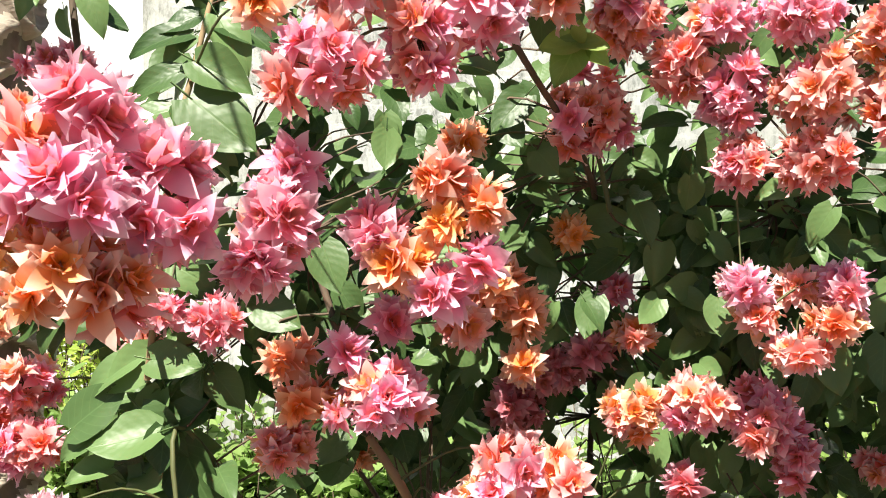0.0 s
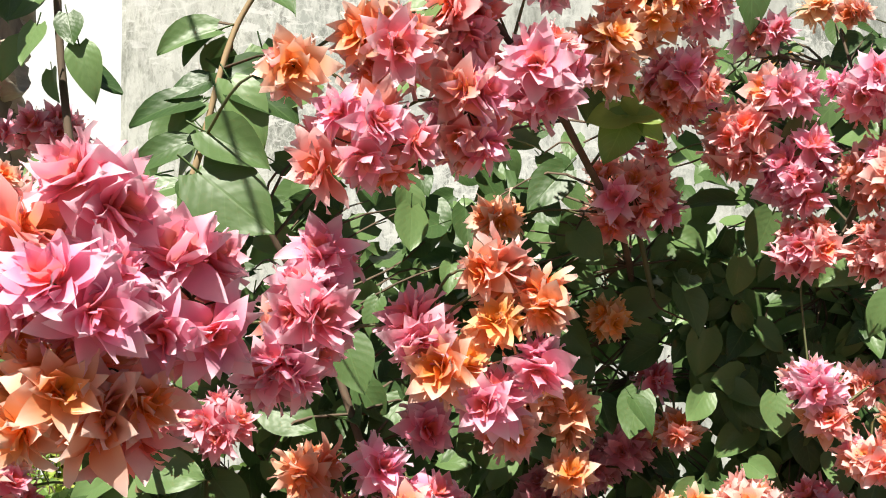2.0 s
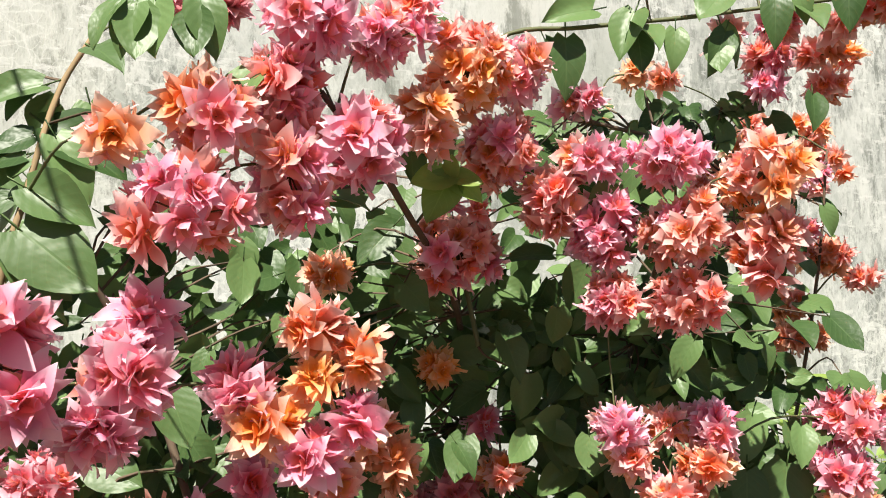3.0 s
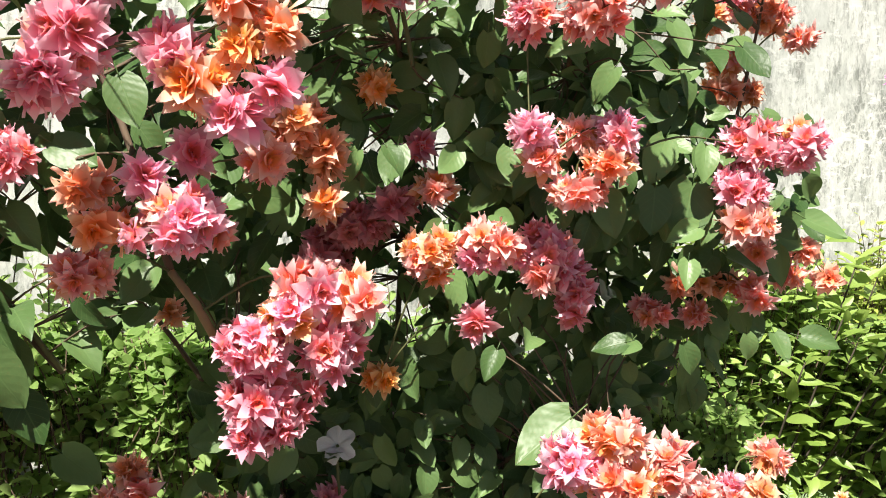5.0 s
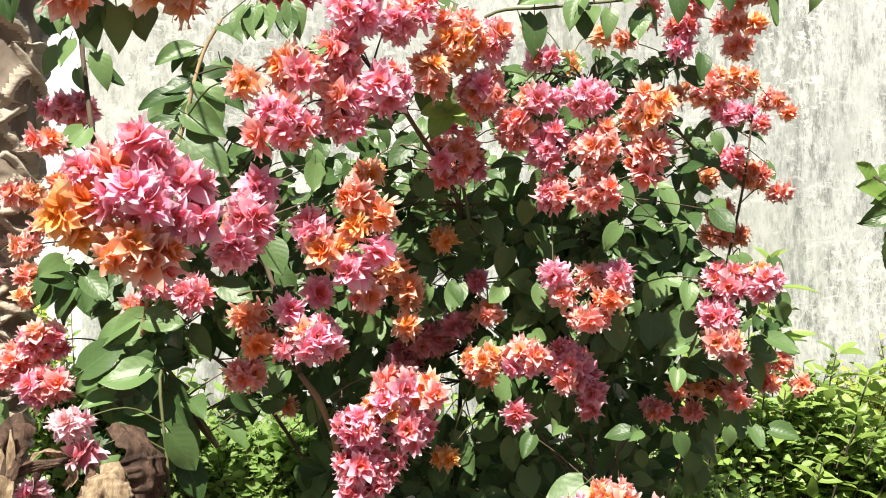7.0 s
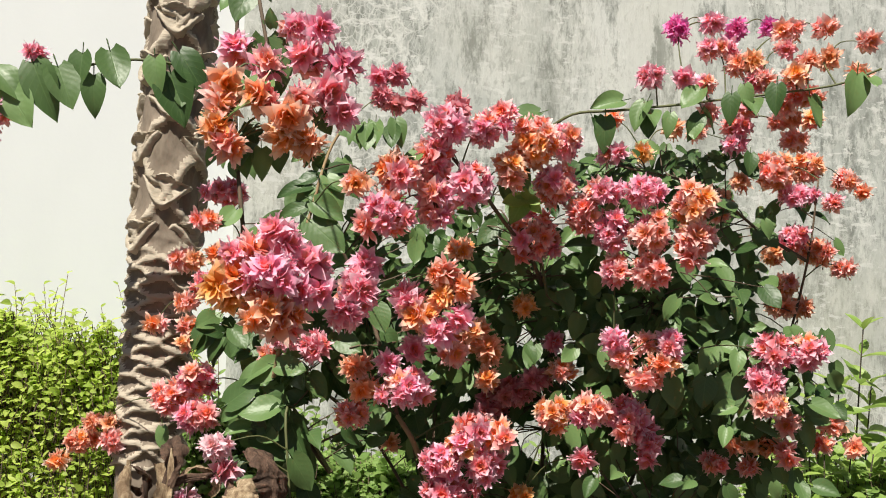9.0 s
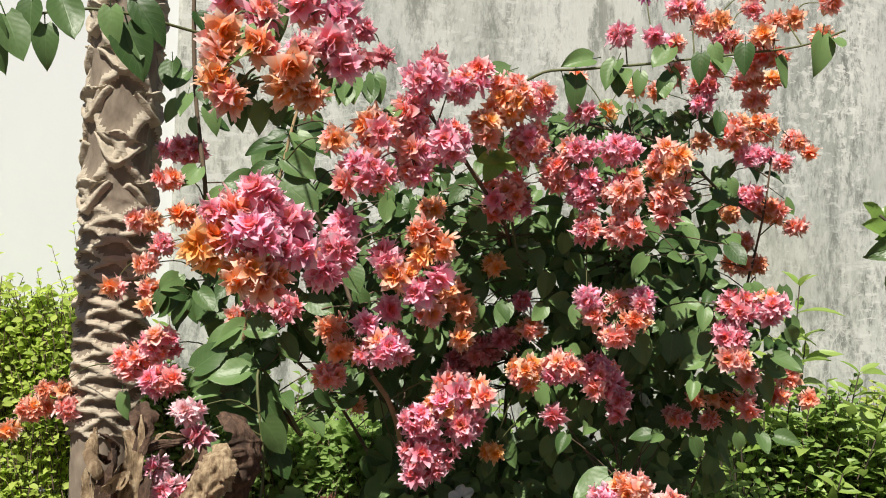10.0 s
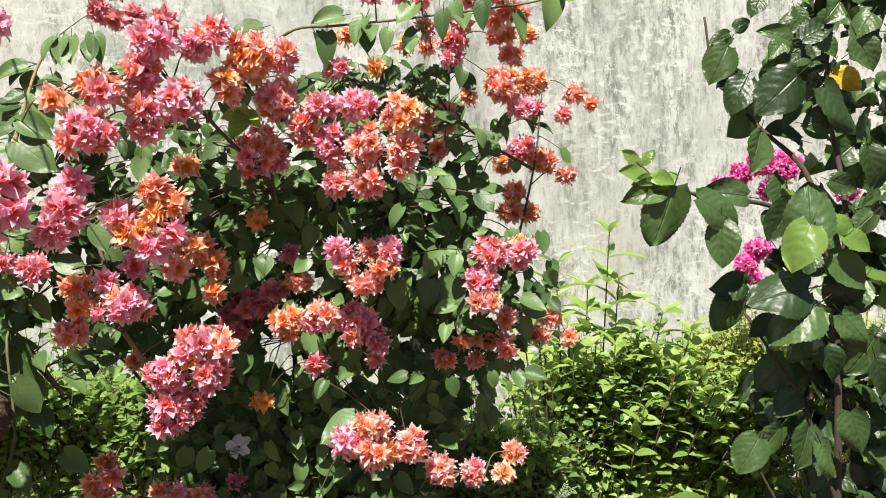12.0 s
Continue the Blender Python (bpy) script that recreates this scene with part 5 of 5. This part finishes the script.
# ---- hibiscus ----
def hibiscus():
    ob = thing("hibiscus_shrub", "hibiscus shrub with large glossy toothed dark green leaves", "shrub", at=(1.47, 1.2, 0))
    back = Matrix.Translation((-1.47, -1.2, 0))
    r = random.Random(5)
    shapes = [blade(1.0, w, 28, 8, f, c, k, p, 0.34, 0.10, 0.025, 0.85, 0.014) for k, (w, f, c, p) in enumerate(
        ((0.84, 0.12, 0.24, 0.10), (0.74, 0.35, 0.12, 0.08), (0.88, -0.1, 0.34, 0.12), (0.80, 0.28, 0.05, 0.13), (0.70, 0.5, 0.36, 0.09), (0.80, -0.25, 0.20, 0.10)))]
    stalk = tube([Vector((0, -0.3, 0.05)), Vector((0, 0.03, 0))], 0.014, 0.012, 3)
    kinds = {key: [Shape().add(*b).add(*stalk).mesh("leaf", mat) for b in shapes] for key, mat in (("d", BROAD), ("y", BROAD_YOUNG), ("g", BROAD_OLD))}
    paths = []
    for r0, pts in ((0.011, ((1.47, 1.2, -0.02), (1.49, 1.2, 0.5), (1.48, 1.18, 0.9), (1.46, 1.2, 1.15), (1.44, 1.25, 1.30), (1.36, 1.33, 1.42), (1.28, 1.38, 1.55), (1.26, 1.40, 1.70))),
                    (0.009, ((1.48, 1.18, 0.9), (1.53, 1.22, 1.2), (1.52, 1.28, 1.5), (1.56, 1.28, 1.8))),
                    (0.006, ((1.47, 1.2, 1.10), (1.33, 1.17, 1.20), (1.18, 1.15, 1.225), (1.06, 1.16, 1.25), (1.0, 1.19, 1.31))),
                    (0.006, ((1.49, 1.2, 0.5), (1.40, 1.2, 0.75), (1.27, 1.22, 0.96))),
                    (0.006, ((1.47, 1.2, 0.2), (1.36, 1.18, 0.45), (1.26, 1.15, 0.62)))):
        path = smooth_path(pts, 7)
        paths.append((part("stem", Shape().add(*tube(path, r0, 0.003, 6, 0.1)).mesh("stem", STEM_DARK), ob, m=back), path))

    def leaf(at, along, size, kind, up):
        stem = min(paths, key=lambda q: min((p - Vector(at)).length for p in q[1]))[0]
        part("leaf", r.choice(kinds[kind]), stem, m=leaf_pose(at, along, up, size))

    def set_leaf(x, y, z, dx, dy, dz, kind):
        """A leaf from its base along its length: d faces the camera, dark colour for its shade; m tilts midway between
        sun and camera for sheen.
        """
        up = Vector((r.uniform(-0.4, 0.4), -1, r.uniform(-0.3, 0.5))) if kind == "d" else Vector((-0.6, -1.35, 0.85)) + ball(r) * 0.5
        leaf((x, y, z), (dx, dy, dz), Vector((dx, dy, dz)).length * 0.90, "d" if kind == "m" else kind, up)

    set_leaf(1.069, 1.140, 1.253, -0.052, -0.015, -0.148, "d")
    set_leaf(1.046, 1.150, 1.247, -0.098, -0.015, -0.022, "d")
    set_leaf(1.037, 1.160, 1.260, -0.060, -0.015, 0.008, "y")
    set_leaf(1.015, 1.170, 1.265, -0.070, -0.015, 0.029, "y")
    set_leaf(1.006, 1.200, 1.295, -0.041, -0.015, 0.047, "y")
    set_leaf(1.013, 1.200, 1.308, 0.028, -0.015, 0.034, "y")
    set_leaf(1.017, 1.140, 1.268, 0.062, -0.015, -0.006, "y")
    set_leaf(1.031, 1.160, 1.254, 0.046, -0.015, 0.037, "y")
    set_leaf(1.161, 1.100, 1.170, -0.005, -0.015, -0.114, "d")
    set_leaf(1.104, 1.100, 1.223, 0.108, -0.015, -0.062, "m")
    set_leaf(1.239, 1.140, 1.227, -0.112, -0.015, 0.021, "d")
    set_leaf(1.278, 1.150, 1.374, -0.028, -0.015, -0.107, "d")
    set_leaf(1.322, 1.300, 1.525, -0.056, -0.015, -0.094, "m")
    set_leaf(1.401, 1.200, 1.516, -0.109, -0.015, -0.092, "d")
    set_leaf(1.376, 1.350, 1.465, -0.073, -0.015, -0.089, "d")
    set_leaf(1.300, 1.350, 1.617, -0.054, -0.015, -0.097, "d")
    set_leaf(1.312, 1.360, 1.645, -0.058, -0.015, -0.026, "d")
    set_leaf(1.322, 1.360, 1.662, 0.042, -0.015, 0.022, "d")
    set_leaf(1.348, 1.360, 1.547, -0.080, -0.015, -0.031, "d")
    set_leaf(1.411, 1.250, 1.606, -0.079, -0.015, 0.037, "m")
    set_leaf(1.439, 1.250, 1.611, 0.086, -0.015, 0.050, "m")
    set_leaf(1.482, 1.250, 1.620, 0.046, -0.015, -0.056, "m")
    set_leaf(1.421, 1.300, 1.620, -0.052, -0.015, -0.052, "d")
    set_leaf(1.456, 1.260, 1.578, -0.072, -0.015, -0.036, "d")
    set_leaf(1.464, 1.200, 1.493, 0.096, -0.015, -0.109, "m")
    set_leaf(1.549, 1.300, 1.542, 0.085, -0.015, -0.043, "g")
    set_leaf(1.444, 1.240, 1.460, -0.072, -0.015, -0.046, "m")
    set_leaf(1.518, 1.220, 1.431, -0.094, -0.015, -0.036, "d")
    set_leaf(1.359, 1.080, 1.125, -0.004, -0.015, 0.145, "m")
    set_leaf(1.348, 1.060, 1.162, -0.064, -0.015, -0.102, "y")
    set_leaf(1.415, 1.100, 1.169, 0.066, -0.015, -0.005, "y")
    set_leaf(1.357, 1.160, 1.215, -0.055, -0.015, -0.096, "d")
    set_leaf(1.363, 1.100, 1.019, -0.154, -0.015, -0.013, "m")
    set_leaf(1.383, 1.100, 0.981, -0.133, -0.015, -0.070, "m")
    set_leaf(1.262, 1.240, 1.006, -0.059, -0.015, -0.099, "d")
    set_leaf(1.287, 1.240, 1.026, -0.104, -0.015, -0.011, "d")
    set_leaf(1.295, 1.200, 1.028, 0.047, -0.015, -0.052, "d")
    set_leaf(1.422, 1.120, 1.087, 0.105, -0.015, -0.077, "m")
    set_leaf(1.441, 1.140, 1.048, 0.072, -0.015, -0.090, "m")
    set_leaf(1.444, 1.100, 1.137, 0.077, -0.015, -0.038, "y")
    set_leaf(1.535, 1.160, 1.033, -0.078, -0.015, -0.088, "d")
    set_leaf(1.426, 1.140, 0.882, 0.032, -0.015, -0.089, "d")
    set_leaf(1.385, 1.240, 0.843, -0.078, -0.015, -0.075, "d")
    set_leaf(1.420, 1.200, 0.901, -0.064, -0.015, -0.062, "d")
    set_leaf(1.455, 1.120, 0.960, 0.072, -0.015, -0.076, "m")
    set_leaf(1.391, 1.200, 0.770, -0.077, -0.015, -0.054, "d")
    set_leaf(1.463, 1.100, 0.741, 0.023, -0.015, -0.105, "m")
    set_leaf(1.385, 1.140, 0.703, -0.036, -0.015, -0.109, "d")
    set_leaf(1.274, 1.160, 0.677, -0.062, -0.015, -0.083, "m")
    set_leaf(1.400, 1.120, 0.669, 0.045, -0.015, -0.087, "d")
    set_leaf(1.339, 1.180, 0.697, -0.063, -0.015, -0.073, "d")
    set_leaf(1.550, 1.140, 0.905, -0.065, -0.015, -0.100, "d")
    set_leaf(1.524, 1.100, 0.859, 0.030, -0.015, -0.099, "d")
    set_leaf(1.549, 1.200, 1.613, 0.043, -0.015, -0.095, "d")
    set_leaf(1.591, 1.200, 1.667, -0.066, -0.015, -0.058, "m")
    set_leaf(1.531, 1.240, 1.702, -0.052, -0.015, -0.058, "d")
    set_leaf(1.450, 1.300, 1.703, 0.021, -0.015, -0.059, "d")
    set_leaf(1.394, 1.360, 1.745, -0.038, -0.015, -0.054, "m")
    set_leaf(1.611, 1.300, 1.373, -0.083, -0.015, -0.071, "d")
    set_leaf(1.576, 1.200, 1.349, 0.018, -0.015, -0.107, "d")
    set_leaf(1.477, 1.200, 1.269, 0.075, -0.015, -0.027, "d")
    set_leaf(1.564, 1.160, 1.189, -0.065, -0.015, -0.052, "d")
    set_leaf(1.336, 1.200, 0.942, -0.076, -0.015, -0.036, "d")
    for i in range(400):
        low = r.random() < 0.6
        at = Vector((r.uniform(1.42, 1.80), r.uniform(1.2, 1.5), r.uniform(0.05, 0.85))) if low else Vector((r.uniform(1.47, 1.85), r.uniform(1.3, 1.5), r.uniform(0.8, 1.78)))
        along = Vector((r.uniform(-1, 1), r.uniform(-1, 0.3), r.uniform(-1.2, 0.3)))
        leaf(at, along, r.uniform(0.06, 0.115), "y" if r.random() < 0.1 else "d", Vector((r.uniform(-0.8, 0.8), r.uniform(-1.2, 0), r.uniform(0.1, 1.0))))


hibiscus()


# ---- magenta bougainvillea by the wall ----
magenta = thing("magenta_bougainvillea", "slender bougainvillea with magenta bracts in front of the cement wall", "shrub", at=(1.92, 2.12, 0))
mback = Matrix.Translation((-1.92, -2.12, 0))
mpath = smooth_path([(1.92, 2.12, -0.03), (1.96, 2.12, 0.7), (1.90, 2.12, 1.1), (1.82, 2.1, 1.36)], 7)
mstem = part("stem", Shape().add(*tube(mpath, 0.010, 0.004, 6)).mesh("stem", STEM), magenta, m=mback)
for k in range(30):
    p = mpath[rng.randrange(8, len(mpath))] + ball() * 0.12 + Vector((0.06, 0, 0))
    part("leaf", LEAF_MESHES[k % 6], mstem, m=leaf_pose(p, ball() + Vector((-0.3, -0.4, -0.3)), Vector((0, -0.5, 1)), rng.uniform(0.05, 0.07)))
for x, z, r_ in ((1.623, 1.323, 0.046), (1.688, 1.355, 0.053), (1.768, 1.392, 0.067), (1.847, 1.383, 0.071), (1.797, 1.299, 0.053), (1.706, 1.050, 0.050), (1.756, 1.102, 0.057), (1.725, 1.008, 0.039), (2.068, 1.298, 0.050), (1.936, 1.251, 0.039)):
    cluster(x, 2.05, z, r_, r_ * 0.9, "m", magenta, False)


# ---- white petunias ----
def petunia(x, y, z, face, size=0.056):
    """A white trumpet flower on a thin green stalk."""
    ob = thing("petunia", "white petunia flower on a thin green stalk", "flower", "white petunias under the bush", (x, y, 0))
    s = Shape()
    rings, n = ((0.05, -0.5), (0.09, -0.22), (0.22, -0.04), (0.62, 0.03), (1.0, -0.03)), 40
    for size_, depth in rings:
        for k in range(n):
            w = 2 * math.pi * k / n
            lobe = 1.04 - (0.34 * abs(math.cos(2.5 * w)) ** 7 + 0.03 * math.sin(11 * w + x * 90) + 0.04 * math.sin(3 * w + x * 70)) * (size_ > 0.5)
            rr = size / 2 * size_ * lobe
            s.v.append((rr * math.cos(w), rr * math.sin(w), size / 2 * (depth + (0.16 * math.sin(5 * w + 1) + 0.08 * math.sin(11 * w + x * 40)) * size_ * (size_ > 0.5))))
            s.uv.append((k / n, size_))
    s.f = [(i * n + k, i * n + (k + 1) % n, (i + 1) * n + (k + 1) % n, (i + 1) * n + k) for i in range(4) for k in range(n)]
    turn = Vector(face).normalized().to_track_quat("Z", "Y").to_matrix().to_4x4()
    part("bloom", s.mesh("bloom", PETAL), ob, m=Matrix.Translation((0, 0, z)) @ turn)
    part("throat", Shape().add(*tube([Vector((0, 0, -size * 0.16)), Vector((0, 0, -size * 0.03))], size * 0.05, size * 0.02, 8)).mesh("throat", STEM_GREEN), ob, "green throat", Matrix.Translation((0, 0, z)) @ turn)
    end = turn @ Vector((0, 0, -size * 0.25)) + Vector((0, 0, z))
    path = smooth_path([(0.03, 0.05, -0.02), (0.02, 0.04, z * 0.5), (end.x, end.y + 0.01, z - 0.05), end], 5)
    stem = part("stem", Shape().add(*tube(path, 0.003, 0.0016, 5)).mesh("stem", STEM_GREEN), ob)
    r = random.Random(int(x * 1000))
    for k in range(9):
        p = path[r.randrange(5, len(path) - 3)]
        part("leaf", LEAF_MESHES[k % 6], stem, m=leaf_pose(p, (r.uniform(-1, 1), r.uniform(-1, 0.4), r.uniform(-0.2, 0.5)), Vector((0, -0.3, 1)), r.uniform(0.035, 0.055)))


petunia(-0.033, 0.88, 0.615, (0.05, -1, 0.5), 0.058)
petunia(0.027, 0.88, 0.620, (0.15, -1, 0.5), 0.056)
petunia(0.055, 0.88, 0.588, (0.9, -0.4, -0.1), 0.040)
petunia(-0.170, 0.9, 0.610, (0.8, -0.5, 0.2), 0.044)
petunia(-0.252, 0.9, 0.620, (-0.9, -0.4, 0.1), 0.046)
petunia(0.110, 1.125, 0.713, (-0.2, -1, 0.7), 0.052)


# ---- marigold and broad leaves at the front ----
def marigold(x, y, heads, seed, flower):
    """Thin branching stems, each with a loose whorl of feathery leaves at its head."""
    ob = thing("marigold_plant", "feathery pale green marigold plant" + (" with a small orange flower" if flower else ""), "plant", "marigolds under the bush", (x, y, 0))
    r = random.Random(seed)
    fronds = []
    for kind in range(3):
        base = Shape()
        for i in range(6):
            for side in (-1, 1):
                base.add(*blade((0.34 - 0.025 * i) * r.uniform(0.85, 1.1), 0.055, 3, 2, 0.3, 0.2, i, 0, 0.45), pose(0, 0.12 + 0.14 * i, 0, r.uniform(-8, 12), 0, side * -r.uniform(42, 58)))
        base.add(*blade(0.30, 0.06, 3, 2, 0.3, 0.2, 9, 0, 0.45), pose(0, 0.92, 0))
        base.add(*tube([Vector((0, -0.1, 0.02)), Vector((0, 0.5, 0.03)), Vector((0, 0.95, 0))], 0.014, 0.008, 3))
        fronds.append(base.mesh("frond", FERN))
    for k, (hx, hz) in enumerate(heads):
        head = Vector((hx - x, r.uniform(-0.03, 0.03), hz))
        path = smooth_path([(r.uniform(-0.01, 0.01), 0, -0.02), (head.x * 0.5 + r.uniform(-0.01, 0.01), head.y * 0.5, hz * 0.5), head], 8)
        stem = part("stem", Shape().add(*tube(path, 0.0032, 0.0016, 5)).mesh("stem", STEM_GREEN), ob)
        for i in range(11):
            p = path[-1] if i < 7 else path[-1].lerp(path[-7], (i - 7) / 7)
            w = 2.4 * i + k
            part("frond", fronds[i % 3], stem, m=leaf_pose(p, (math.cos(w), math.sin(w), r.uniform(-0.1, 0.9)), Vector((0, -0.6, 1)), r.uniform(0.026, 0.048)))
    if flower:
        part("floret", FLORETS["o"][1], ob, "small orange flower", Matrix.Translation((heads[0][0] - x, -0.03, heads[0][1] + 0.02)) @ pose(0, 0, 0, 50, 0, 0) @ Matrix.Scale(0.55, 4))


marigold(0.83, 1.22, ((0.823, 0.545), (0.795, 0.497), (0.861, 0.421)), 1, False)
marigold(0.71, 1.22, ((0.734, 0.513), (0.679, 0.480), (0.738, 0.452), (0.702, 0.499)), 2, False)
marigold(0.90, 1.22, ((0.911, 0.456), (0.891, 0.430)), 3, False)
marigold(0.76, 1.22, ((0.769, 0.417), (0.744, 0.406)), 4, False)
marigold(1.02, 1.45, ((1.054, 0.449), (1.03, 0.36)), 5, True)


def broad_plant(x, y, z, leaves):
    ob = thing("broad_leaved_plant", "low plant with broad rounded green leaves", "plant", "broad-leaved plants at the bed's edge", (x, y, 0))
    for k, (dx, dy, dz, ax, ay, az, size) in enumerate(leaves):
        at = Vector((dx, dy, z + dz))
        path = smooth_path([(0, 0, -0.02), (dx * 0.5, dy * 0.5, z * 0.6), at], 5)
        stem = part("stem", Shape().add(*tube(path, 0.0035, 0.002, 5)).mesh("stem", STEM_GREEN), ob)
        b = blade(1.0, 0.82, 20, 6, 0.18, 0.15, k, 0.06, 0.36, 0.1, 0.02, 0.8)
        part("leaf", Shape().add(*b).mesh("leaf", BROAD if k % 3 else BROAD_YOUNG), stem, m=leaf_pose(at, (ax, ay, az), Vector((-0.1, -0.8, 0.8)), size))


broad_plant(1.00, 1.38, 0.39, ((0.002, -0.020, 0.012, -0.27, -0.30, 0.96, 0.084), (-0.029, -0.020, -0.002, -0.99, -0.30, 0.11, 0.126), (0.015, -0.020, -0.027, 0.96, -0.30, 0.27, 0.122)))
broad_plant(1.20, 1.38, 0.42, ((0.031, -0.020, 0.029, -0.93, -0.30, 0.38, 0.108), (-0.012, -0.020, 0.003, -0.55, -0.30, -0.84, 0.069), (0.023, -0.020, -0.037, -0.94, -0.30, -0.33, 0.064)))
broad_plant(1.12, 2.12, 0.40, ((-0.012, 0, 0.02, -0.7, -0.3, 0.8, 0.075), (0.012, 0, 0.02, 0.6, -0.3, 0.85, 0.075)))
